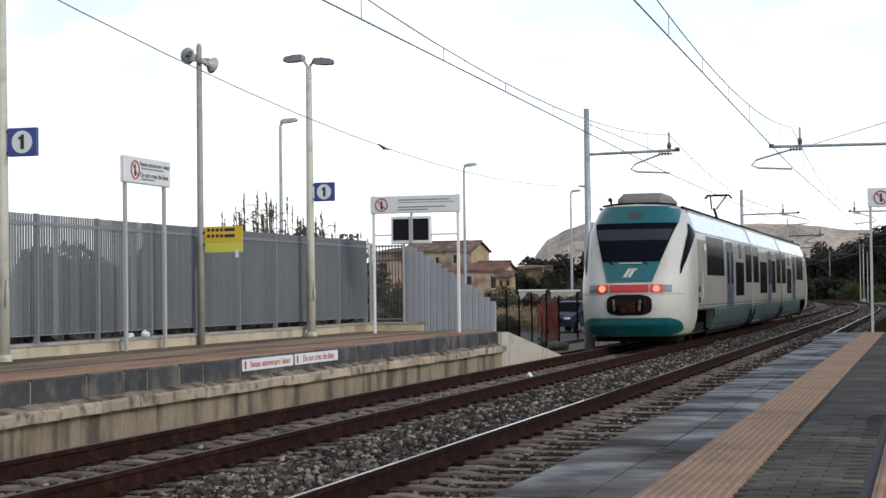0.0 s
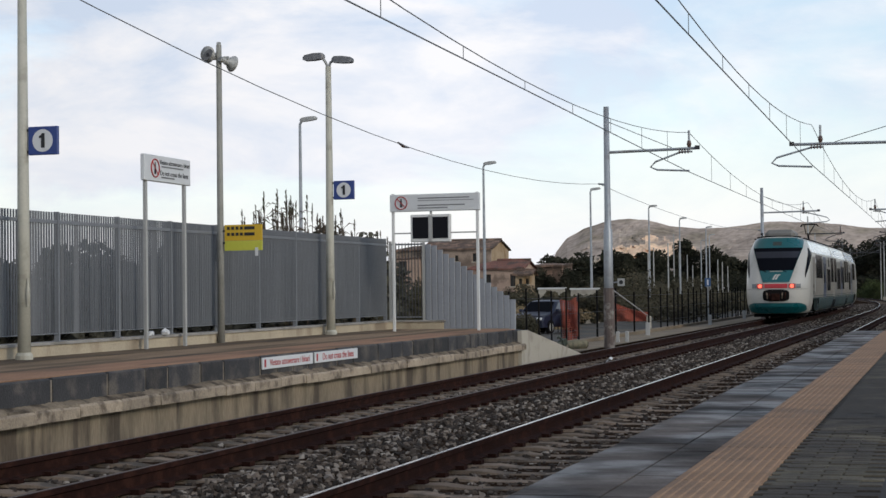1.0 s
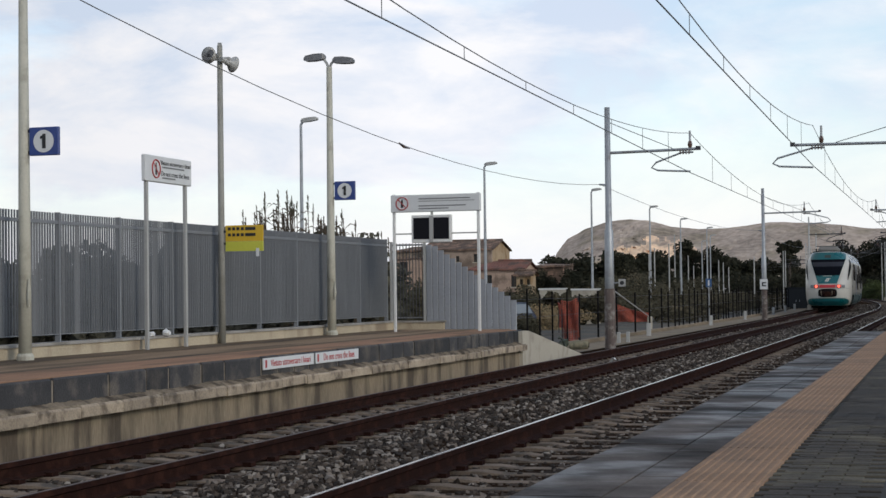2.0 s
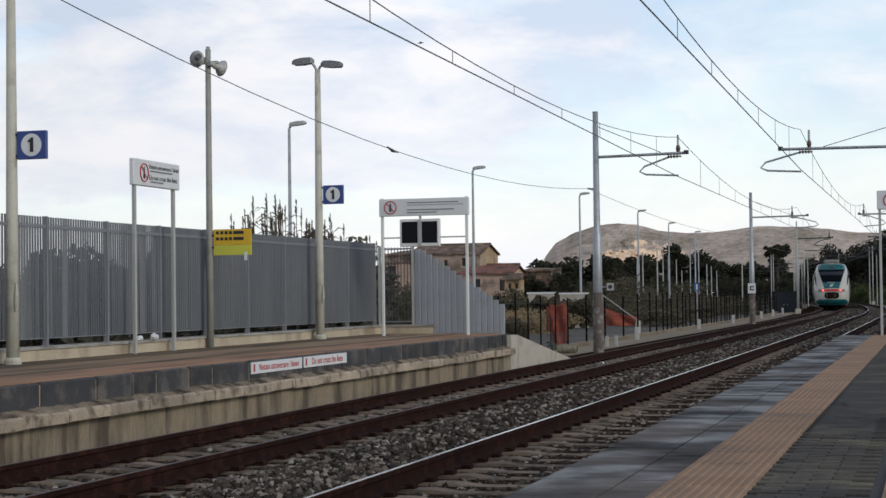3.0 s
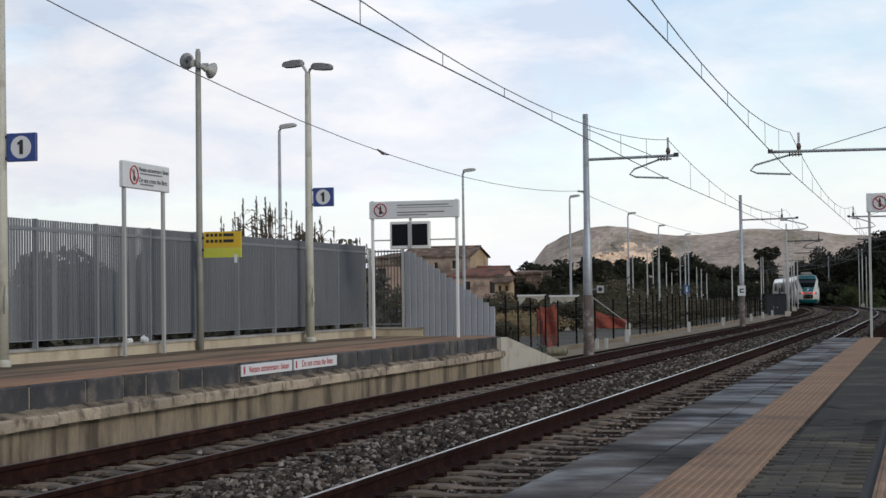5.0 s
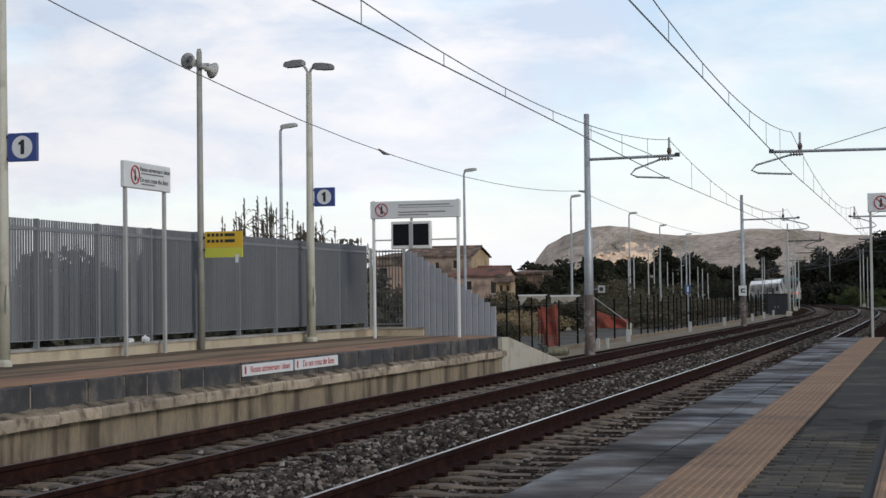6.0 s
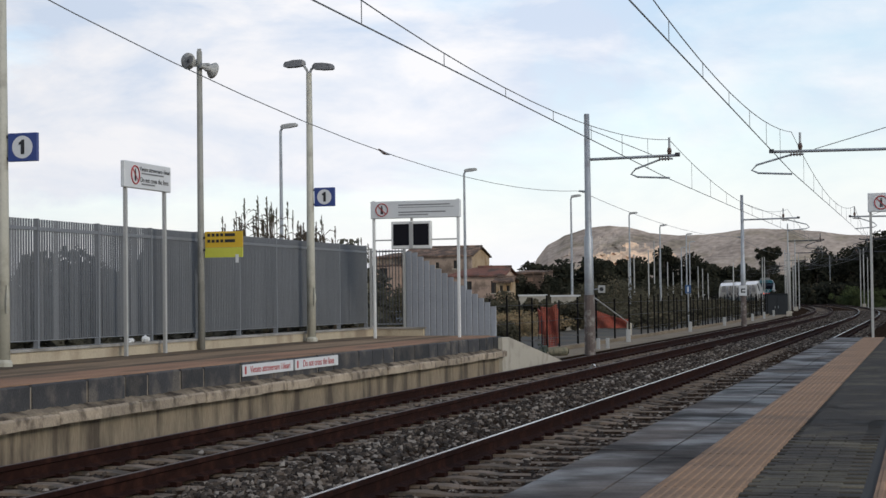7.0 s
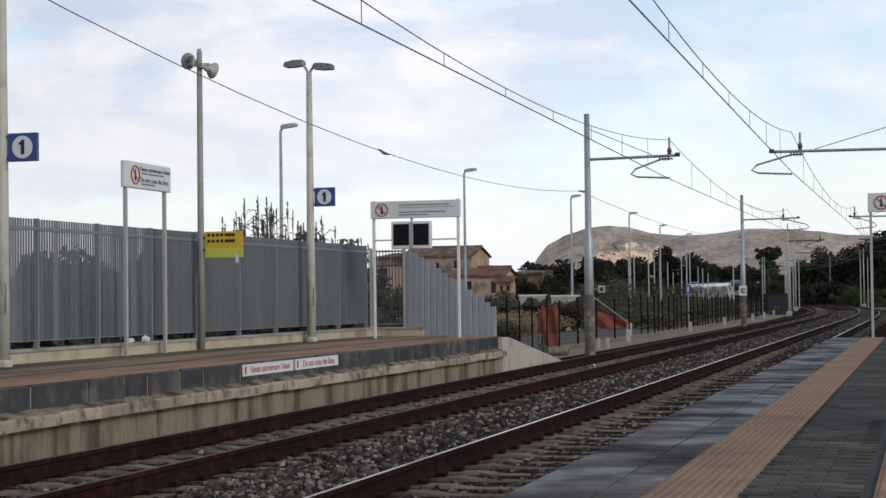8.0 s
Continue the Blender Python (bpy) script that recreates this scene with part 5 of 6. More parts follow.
def cane(x, y, h, lean, head):
    p = thing("cane_stalk", pose(x, y, -0.55, lean, lean * 0.3, 0), "dry brown cane stalk with a feathery head", "reed", "canes behind the fence")
    part("stalk", T([(0, 0, 0), (0.03, 0, h * 0.6), (0, 0, h)], [0.018, 0.014, 0.006], 5), M["cane"], p)
    bm = bmesh.new()
    for k in range(30):
        u = RNG.random()
        z = h - head * u
        a = RNG.random() * 6.28
        r = 0.015 + 0.03 * math.sin(u * 3.0)
        q = Vector((math.cos(a) * r, math.sin(a) * r, z + 0.07))
        bm.faces.new([bm.verts.new(v) for v in (Vector((0, 0, z - 0.05)), q, Vector((0.012, 0.012, z + 0.02)))])
    part("plume", bm, M["cane"], p, "feathery dry plume")
    bm = bmesh.new()
    for k in range(6):
        z, a = h * RNG.uniform(0.6, 0.92), RNG.random() * 6.28
        d = Vector((math.cos(a), math.sin(a), 0))
        o = Vector((0, 0, z))
        e = d.orthogonal().normalized() * 0.02
        bm.faces.new([bm.verts.new(v) for v in (o - e, o + d * 0.22 + Vector((0, 0, 0.16)) - e, o + d * 0.42 + Vector((0, 0, 0.10)), o + d * 0.22 + Vector((0, 0, 0.16)) + e)])
    part("leaf", bm, M["cane"], p)["kind"] = "stuff"


for k in range(76):
    u = k / 47 if k < 48 else min(0.6, max(0.0, RNG.gauss(0.22, 0.10)))
    y = 34.9 + 9.8 * u + RNG.uniform(-0.3, 0.3)
    x = -15.0 + RNG.uniform(-0.7, 0.5)
    bulge = math.exp(-((u - 0.25) / 0.16) ** 2) + 0.75 * math.exp(-((u - 0.62) / 0.10) ** 2)
    cane(x, y, 3.5 + 0.78 * bulge * RNG.uniform(0.4, 1.15) + RNG.uniform(-0.1, 0.3), RNG.uniform(-17, 15), 0.45)

# ---- houses ----
M["oldwall"] = mat("weathered_tan_render", (0.33, 0.25, 0.195), 0.95, 0, 0.3, 0.8, 8, 0.2, (0.15, 0.11, 0.085), 0.48, 0.6)
# ochre shed render; also paints the sunlit end of the tan house
M["ochre"] = mat("ochre_render_and_sunlit_end", (0.34, 0.25, 0.155), 0.95, 0, 0.2, 0.8, 8, 0.2, (0.24, 0.15, 0.07), 0.4, 0.9)
M["tile"] = mat("brown_roof_tile", (0.10, 0.068, 0.05), 0.95, 0, 0.35, 1.5, 14, 0.5, (0.22, 0.14, 0.10), 0.4, 1.5)
M["redtile"] = mat("dull_red_roof_tile", (0.17, 0.075, 0.055), 0.95, 0, 0.5, 1.5, 14, 0.5, (0.09, 0.06, 0.048), 0.5, 1.0)
M["dkwin"] = mat("dark_window_opening", (0.02, 0.018, 0.016), 0.5, 0, 0.2, 2, 10, 0)


def house(x, y, w, d, eave, rise, wall, roof, openings, label, hip=0.0, end_wall=None, over=0.2, lean=False):
    """Thick walls round recessed openings, and a ridged roof of tile rows; hip: how far its left end slopes in."""
    h = thing("house", pose(x, y, -0.55), label, "house", "old houses")
    cuts = sorted(openings)
    xs = [0.0] + [v for o in cuts for v in (o[0], o[1])] + [w]
    walls = [(xs[i], xs[i + 1], 0, 0.3, 0, eave) for i in range(0, len(xs), 2) if xs[i + 1] > xs[i]]
    for a, b, z0, z1 in cuts:
        walls += [(a, b, 0, 0.3, 0, z0), (a, b, 0, 0.3, z1, eave)]
    walls += [(0, 0.3, 0.3, d, 0, eave), (0.3, w - 0.3, d - 0.3, d, 0, eave)]
    for b in walls:
        part("wall", B(b), wall, h)
    # the end wall with its gable
    top = d if lean else d / 2
    ridge = eave + rise
    bm = bmesh.new()
    prof = [(0.3, 0), (d, 0), (d, ridge if lean else eave), (top, ridge), (0.3, eave)]
    a, b = [[bm.verts.new((xx, yy, zz)) for yy, zz in prof] for xx in (w - 0.3, w)]
    bm.faces.new(a)
    bm.faces.new(b[::-1])
    for k in range(5):
        bm.faces.new((a[k], b[k], b[(k + 1) % 5], a[(k + 1) % 5]))
    bmesh.ops.recalc_face_normals(bm, faces=bm.faces)
    part("end_wall", bm, end_wall or wall, h)
    for a, b, z0, z1 in cuts:
        wd = part("window", B((a, b, 0.2, 0.26, z0, z1)), M["dkwin"], h, "dark window opening")
        part("sill", B((a - 0.08, b + 0.08, -0.06, 0.1, z0 - 0.08, z0)), M["ramp"], wd)
        part("mullion", B(((a + b) / 2 - 0.03, (a + b) / 2 + 0.03, 0.16, 0.2, z0, z1)), M["cane"], wd)
    # rows of tiles run down both slopes
    n = max(4, int((w + 0.4) / 0.12))
    for back in (() if lean else (True,)) + (False,):
        bm, rows = bmesh.new(), [[], [], [], []]
        for i in range(n + 1):
            xx = -0.2 + (w + 0.4) * i / n
            u = min(1.0, max(0.0, xx + 0.2) / hip) if hip else 1.0
            lift = 0.05 * (i % 2)
            for k, v in enumerate((0.0, 0.35, 0.7, 1.0)):
                v *= u
                yy = -over + (top + over) * v if not back else d + over - (d + over - top) * v
                rows[k].append((xx, yy, eave + 0.03 + rise * v + lift - 0.03 * math.sin(xx * 2.3 + k)))
        sheet(bm, rows)
        sheet(bm, [[(p[0], p[1], p[2] - 0.14) for p in r] for r in rows])
        sheet(bm, [rows[0], [(p[0], p[1], p[2] - 0.14) for p in rows[0]]])
        part("roof", bm, roof, h)
    if not lean:
        part("ridge", T([(hip, top, ridge + 0.06), (w + 0.2, top, ridge + 0.05)], 0.12, 6), roof, h)
    return h


M["stonewall"] = mat("bare_rubble_stone_wall", (0.20, 0.15, 0.11), 0.95, 0, 0.5, 1.4, 7, 0.5, (0.32, 0.25, 0.19), 0.45, 1.6)
M["plaster"] = mat("patchy_pink_tan_plaster", (0.36, 0.26, 0.20), 0.95, 0, 0.3, 0.8, 8, 0.2, (0.18, 0.13, 0.10), 0.42, 0.9)
house(-49.6, 150.6, 2.9, 6, 5.9, 0.5, M["stonewall"], M["tile"], [], "bare stone house under a low tiled roof", lean=True)
house(-49.3, 149.6, 2.5, 0.95, 5.1, 0.12, M["plaster"], M["tile"], [(0.46, 1.23, 3.94, 4.9)], "patchy plastered house front with one window", lean=True, over=0.02)
# the end wall's lighter ochre is sunlight put into its colour
house(-46.75, 150, 6.65, 6.6, 5.92, 0.88, M["oldwall"], M["tile"], [(1.0, 1.4, 4.75, 5.3), (3.2, 3.55, 4.8, 5.35), (4.9, 5.5, 4.75, 5.5)], "weathered tan house with a brown tiled roof", end_wall=M["ochre"])
house(-38.1, 135, 4.7, 4.2, 3.85, 0.7, M["plaster"], M["redtile"], [(1.4, 2.0, 2.4, 3.4), (3.6, 4.2, 2.4, 3.4)], "low pale house with a dull red tiled roof", hip=2.0)
house(-29.75, 118, 1.1, 1.4, 3.2, 0.25, M["ochre"], M["tile"], [(0.25, 0.5, 2.5, 2.9), (0.75, 1.0, 2.5, 2.9)], "small yellow shed with two dark openings")
# walls take the dark tile colour to paint the shade they stand in
house(-33.9, 140, 2.7, 4, 4.1, 0.2, M["tile"], M["tile"], [(0.6, 1.1, 2.8, 3.6)], "brown stone shed painted dark for shade, with a flat roof", lean=True)


def boundary_wall():
    w = thing("boundary_wall", pose(-23.3, 98, -0.55), "low whitewashed wall among the scrub", "wall")
    part("wall", B((0, 1.6, 0, 0.25, 0, 2.1), (1.95, 3.6, 0, 0.25, 0, 2.05)), M["ramp"], w)
    part("coping", B((-0.05, 1.65, -0.05, 0.3, 2.1, 2.2), (1.9, 3.65, -0.05, 0.3, 2.05, 2.15)), M["white"], w)


boundary_wall()

# ---- the hill ----
# rock and scrub, lightened in colour for distant sun and haze
M["hill"] = mat("scrub_covered_hillside", (0.415, 0.338, 0.276), 0.95, 0, 0.5, 0.012, 0.12, 0.0, (0.30, 0.25, 0.185), 0.46, 0.018, spec=0.05, stretch=(1, 0.3, 1.3))
# limestone, with a patch of warm sun painted into it
M["cliff"] = mat("limestone_cliff_with_painted_sun", (0.90, 0.64, 0.43), 0.95, 0, 0.4, 0.03, 0.2, 0.0, (0.32, 0.25, 0.20), 0.45, 0.03, spec=0.1, stretch=(1, 0.16, 0.5))


def hill():
    """A long limestone hill with a steep end and cliffs, beyond the trees."""
    crest = ((-14.2, 0.1), (-13.2, 0.35), (-12.9, 0.9), (-12.8, 1.25), (-12.61, 1.5), (-12.4, 1.76), (-12.09, 1.91), (-11.8, 2.08), (-11.04, 2.31), (-10.28, 2.39), (-9.71, 2.35), (-8.96, 2.14), (-8.02, 2.03), (-7.08, 2.05), (-6.15, 2.15),
             (-5.7, 2.21), (-5.23, 2.21), (-4.31, 2.15), (-3.39, 2.08), (-2.49, 1.96), (-1.27, 1.85), (1, 1.75), (4, 1.5), (8, 1.0), (12, 0.4))
    bm, rows = bmesh.new(), []
    n, m = 420, 46
    for j in range(m + 1):
        v = j / m
        row = []
        for i in range(n + 1):
            deg = -14.2 + 26.2 * i / n
            for (a, ha), (b, hb) in zip(crest, crest[1:]):
                if deg <= b:
                    e = ha + (hb - ha) * (deg - a) / (b - a)
                    break
            p = Vector((deg * 42, v * 150, 3.0))
            g = noise.fractal(p * 0.010, 0.8, 2.1, 7)
            c = noise.fractal(Vector((deg * 42, 9.0, 1.0)) * 0.012, 0.9, 2.2, 5)
            # a steep broken foot that eases towards the crest
            rise = min(1.0, v ** 0.72 + 0.10 * g * (1 - v) * min(1, 6 * v))
            r = 2000 + 700 * v + 70 * g * (1 - v ** 3) + 40 * c * (1 - v)
            z = rise * r * math.tan(radians(e)) * (1 + 0.012 * g) if v < 1 else 0.97 * r * math.tan(radians(e))
            a = radians(deg)
            f = noise.fractal(p * 0.045, 0.75, 2.2, 5)
            # broken crags on the steep end, gentler ground beyond
            crag = math.exp(-((deg + 10.2) / 2.0) ** 2)
            r += (18 + 26 * crag) * f * (1 - v ** 4)
            z += (1.4 + 1.6 * crag) * f * (v > 0.02) * (1 - 0.8 * v)
            row.append((r * math.sin(a), r * math.cos(a), z + 1.5))
        rows.append(row)
    sheet(bm, rows)
    # bare cliffs break through low on the steep end, warm sunlight in their colour
    for f in bm.faces:
        c = f.calc_center_median()
        deg, up = math.degrees(math.atan2(c.x, c.y)), math.degrees(math.atan2(c.z, c.y))
        g = noise.fractal(Vector((deg * 1.6, up * 2.2, 4.0)), 0.8, 2.1, 4)
        if 1 - ((deg + 9.6) / 1.7) ** 2 - ((up - 1.3 - 0.12 * (deg + 9.6)) / 0.5) ** 2 + 0.9 * g > 0.25:
            f.material_index = 1
    bmesh.ops.recalc_face_normals(bm, faces=bm.faces)
    setting("hill", bm, [M["hill"], M["cliff"]], "long limestone hill with sparse scrub and cliffs painted sunlit", "hill", False)


hill()
thicket("far_wood", [(-480 + 30 * k, 1500, 9 + 3 * math.sin(k * 1.9), 24, 26, 8) for k in range(16)], "dark distant trees at the foot of the hill", "pine", 2.4, 260)


# ---- odds and ends by the mast ----
M["net"] = mat("orange_plastic_safety_net", (0.30, 0.07, 0.042), 0.85, 0, 0.35, 3, 30, 0.1, (0.22, 0.05, 0.035), 0.4, 4)
M["matting"] = mat("pale_woven_matting", (0.17, 0.155, 0.105), 0.9, 0, 0.3, 4, 30, 0.3, (0.09, 0.085, 0.06), 0.4, 5)
M["bag"] = mat("grey_green_plastic_bag", (0.035, 0.045, 0.032), 0.6, 0, 0.3, 3, 30, 0.2)


def net_mesh(pts0, pts1, cell=0.11, bar=0.022):
    """Net strands between two plan points with sagging edges; pts = (x, y, z)."""
    bm = bmesh.new()
    nu, nv = max(3, int((Vector(pts1[0]) - Vector(pts0[0])).length / cell)), max(3, int((Vector(pts0[1]) - Vector(pts0[0])).length / cell))

    def at(u, v):
        a = Vector(pts0[0]).lerp(Vector(pts0[1]), v)
        b = Vector(pts1[0]).lerp(Vector(pts1[1]), v)
        p = a.lerp(b, u)
        p.y += 0.12 * math.sin(u * 9 + v * 4)
        p.z -= 0.10 * math.sin(u * math.pi) * v
        return p
    for i in range(nu + 1):
        tube(bm, [at(i / nu, j / 6) for j in range(7)], bar, 4, False)
    for j in range(nv + 1):
        tube(bm, [at(i / 8, j / nv) for i in range(9)], bar, 4, False)
    return bm


def safety_net(a, b, z0, z1, za, label):
    t = thing("safety_net", pose(0, 0, 0), label, "safety net", "orange safety nets")
    part("netting", net_mesh(((*a, z0), (*a, z1)), ((*b, z0), (*b, za)), 0.075, 0.022), M["net"], t)
    for p, h in ((a, z1), (b, za)):
        part("stake", T([(*p, z0 - 0.25), (*p, h + 0.05)], 0.025, 6), M["darksteel"], t)


safety_net((-13.35, 59.6), (-12.75, 59.6), -0.35, 1.15, 1.25, "orange plastic safety net hung between stakes")
safety_net((-17.4, 77.0), (-15.9, 74.0), -0.2, 0.95, 0.5, "sagging orange plastic safety net on stakes")
safety_net((-14.3, 74.2), (-12.75, 74.6), 0.1, 0.95, 0.45, "orange plastic safety net tied to a sloping wire")


def small_things():
    # rubbish sack and rolled mat at the foot of the ramp
    s = thing("rubbish_sack", pose(-11.3, 50.5, -0.36), "crumpled dark green rubbish sack on the ground", "sack")
    bm = bmesh.new()
    bmesh.ops.create_icosphere(bm, subdivisions=3, radius=0.2)
    for v in bm.verts:
        k = 1 + 0.55 * noise.noise(v.co * 9) + 0.25 * noise.noise(v.co * 21)
        v.co = Vector((v.co.x * 0.8 * k + 0.25 * v.co.z, v.co.y * 0.8 * k, max(0.0, 0.17 + v.co.z * 1.1 * k)))
    part("body", bm, M["bag"], s)
    part("knot", T([(0.02, 0, 0.34), (-0.06, 0, 0.42), (-0.13, 0, 0.44)], [0.05, 0.03, 0.06], 7), M["bag"], s, "gathered neck of the sack")
    r = thing("rolled_mat", pose(-11.28, 51.3, -0.33), "rolled pale mat lying beside the ballast", "roll")
    bm = bmesh.new()
    tube(bm, [(0, 0, 0.13), (0.3, 0.1, 0.15), (0.55, 0.2, 0.14)], [0.13, 0.15, 0.12], 14)
    part("roll", bm, M["matting"], r)
    part("flap", B((-0.02, 0.4, -0.28, -0.05, 0.0, 0.018), bevel=0.005), M["matting"], r, "loose end of the mat")
    part("core", T([(0.53, 0.19, 0.15), (0.58, 0.21, 0.15)], [0.075, 0.075], 10), M["tdark"], r)
    # small square sign with a dark dot, held out from the mast, and a stay wire to the ground
    q = thing("track_sign", pose(-9.72, 52.0, 0), "small white square sign with a black dot", "sign")
    part("bracket", T([(-0.38, 0, 1.70), (-0.05, -0.02, 1.74)], 0.022, 6), M["galv"], q)
    part("plate", B((-0.11, 0.11, -0.06, -0.035, 1.61, 1.84), bevel=0.006), M["greypole"], q)
    part("dot", disc(bmesh.new(), (0.0, -0.061, 1.725), 0.065, (0, -1, 0), 0.004, 14), M["black"], q)
    g = thing("stay_wire", pose(0, 0, 0), "pale slanting stay wire of the mast", "cable")
    part("wire", T([(-10.1, 52.1, 1.55), (-12.6, 73.8, 0.30)], 0.024, 6), M["greypole"], g)
    part("anchor", B((-12.7, -12.5, 73.7, 73.9, -0.5, 0.32), bevel=0.03), M["ramp"], g)
    # white board with a dark letter-like bar on the second mast
    w = thing("mast_sign", along_pose(-10.12, 98.0), "white square sign with a dark mark on a mast", "sign")
    part("plate", B((-0.22, 0.22, -0.22, -0.20, 1.78, 2.36)), M["board"], w)
    part("bracket", B((-0.05, 0.05, -0.2, -0.1, 2.0, 2.06)), M["darksteel"], w)
    part("mark", B((-0.11, 0.13, -0.228, -0.22, 1.95, 2.02), (-0.11, -0.04, -0.228, -0.22, 2.02, 2.12), (-0.11, 0.13, -0.228, -0.22, 2.12, 2.19)), M["black"], w)
    b = thing("poster_panel", pose(-12.86, 19.75, 1.0), "blue notice panel fixed to the grille fence", "sign")
    part("panel", B((0, 0.03, -0.6, 0.72, 0, 0.72)), M["bluepanel"], b)
    part("text_line", B((0.03, 0.034, 0.35, 0.6, 0.28, 0.31)), M["board"], b)
    part("text_line", B((0.03, 0.034, 0.4, 0.45, 0.36, 0.5)), M["board"], b)


def litter():
    """Crumpled white paper on the low wall by the warning board."""
    for x, y, r in ((-12.78, 25.75, 0.05), (-12.75, 26.25, 0.065)):
        t = thing("paper_litter", pose(x, y, 0.83), "crumpled white paper on the low wall", "litter", "paper on the wall")
        bm = bmesh.new()
        bmesh.ops.create_icosphere(bm, subdivisions=2, radius=r)
        for v in bm.verts:
            k = 1 + 0.5 * noise.noise(v.co * 30 + Vector((y, 0, 0)))
            v.co = Vector((v.co.x * k, v.co.y * 1.6 * k, max(0.0, v.co.z * k + r * 0.7)))
        part("paper", bm, M["board"], t)


litter()


M["cabinet"] = mat("dark_grey_cabinet_paint", (0.03, 0.033, 0.036), 0.75, 0, 0.2, 2, 20, 0.05, spec=0.2)


def equipment_cabinet():
    c = thing("equipment_cabinet", pose(-13.60, 150.0, -0.55), "dark grey steel equipment cabinet behind the fence", "cabinet")
    w = 2.01
    part("body", B((0, w, 0, 0.9, 0.12, 2.02), bevel=0.03), M["cabinet"], c)
    part("plinth", B((-0.05, w + 0.05, -0.05, 0.95, 0, 0.12)), M["ramp"], c)
    part("roof", B((-0.06, w + 0.06, -0.08, 0.98, 2.02, 2.08)), M["cabinet"], c)
    for k in range(2):
        d = part("door", B((0.06 + k * w / 2, w / 2 - 0.02 + k * (w / 2 - 0.04), -0.025, 0.0, 0.2, 1.92)), M["cabinet"], c)
        part("handle", B((w / 2 - 0.2 + k * 0.3, w / 2 - 0.16 + k * 0.3, -0.05, -0.025, 0.8, 1.0)), M["galv"], d)


equipment_cabinet()


def road_sign():
    s = thing("road_sign", pose(-15.17, 112.0, -0.5), "blue square road sign on a grey post", "road sign")
    part("post", T([(0, 0, 0), (0, 0, 2.65)], 0.035, 8), M["galv"], s)
    part("plate", B((-0.19, 0.19, -0.06, -0.035, 2.12, 2.66), bevel=0.01), M["bluesign"], s, "blue enamel plate")
    part("arrow", B((-0.05, 0.05, -0.066, -0.06, 2.20, 2.56)), M["board"], s, "white mark")


M["bluesign"] = mat("light_blue_sign_enamel", (0.03, 0.085, 0.20), 0.5, 0, 0.08, 3, 20, 0)
road_sign()


def along_pose(x, s):
    return Matrix.Translation(along(x, s, -0.35))


M["bluepanel"] = mat("blue_notice_panel", (0.03, 0.085, 0.19), 0.5, 0, 0.1, 2, 20, 0)
small_things()


def motor_car():
    """A dark hatchback; its front looks along -y."""
    c = thing("motor_car", pose(-16.5, 80.5, -0.46), "dark blue hatchback car driving on the road", "car")
    dark = mat("dark_blue_car_paint", (0.012, 0.016, 0.035), 0.45, 0, 0.08, 2, 20, 0)
    prof = [(-2.0, 0.30), (-2.05, 0.62), (-1.85, 0.82), (-0.95, 0.98), (-0.25, 1.44), (0.3, 1.50), (1.2, 1.46), (1.75, 1.02), (1.9, 0.85), (1.92, 0.35)]
    bm, rows = bmesh.new(), []
    for x, k, dz in ((-0.84, 0.97, -0.02), (-0.80, 1.0, 0.0), (-0.4, 1.0, 0.02), (0, 1.0, 0.03), (0.4, 1.0, 0.02), (0.80, 1.0, 0.0), (0.84, 0.97, -0.02)):
        rows.append([(x * (1 - 0.18 * max(0, z - 0.95) / 0.5), y * k, z + (dz if z > 0.5 else 0)) for y, z in prof])
    vs = sheet(bm, rows)
    bm.faces.new(vs[0])
    bm.faces.new(vs[-1][::-1])
    bmesh.ops.recalc_face_normals(bm, faces=bm.faces)
    part("body", bm, dark, c)
    bm = bmesh.new()
    sheet(bm, [[(-0.68, -0.97, 1.02), (0.68, -0.97, 1.02)], [(-0.6, -0.33, 1.44), (0.6, -0.33, 1.44)]])
    part("windscreen", bm, M["tglass"], c)
    for sd in (-1, 1):
        bm = bmesh.new()
        sheet(bm, [[(sd * 0.835, -0.8, 1.0), (sd * 0.835, 1.5, 1.0)], [(sd * 0.735, -0.2, 1.40), (sd * 0.735, 1.15, 1.40)]])
        part("side_window", bm, M["tlens"], c)
        part("headlight", B((sd * 0.62 - 0.16, sd * 0.62 + 0.16, -2.03, -1.9, 0.6, 0.75), bevel=0.03), M["board"], c, "pale headlight")
        part("mirror", B((sd * 0.93 - 0.08, sd * 0.93 + 0.08, -0.75, -0.6, 0.98, 1.12), bevel=0.03), dark, c)
        for y in (-1.25, 1.25):
            w = part("wheel", disc(bmesh.new(), (sd * 0.72, y, 0.31), 0.31, (sd, 0, 0), 0.16, 18), M["tdark"], c)
            part("rim", disc(bmesh.new(), (sd * 0.88, y, 0.31), 0.2, (sd, 0, 0), 0.012, 14), M["greypole"], w)
    part("number_plate", B((-0.26, 0.26, -2.07, -2.05, 0.42, 0.53)), M["board"], c, "pale number plate")
    part("grille", B((-0.4, 0.4, -2.06, -2.03, 0.56, 0.68)), M["tdark"], c)
    return c


CAR = motor_car()


M["feather"] = mat("grey_feathers", (0.45, 0.45, 0.45), 0.8, 0, 0.2, 8, 40, 0)


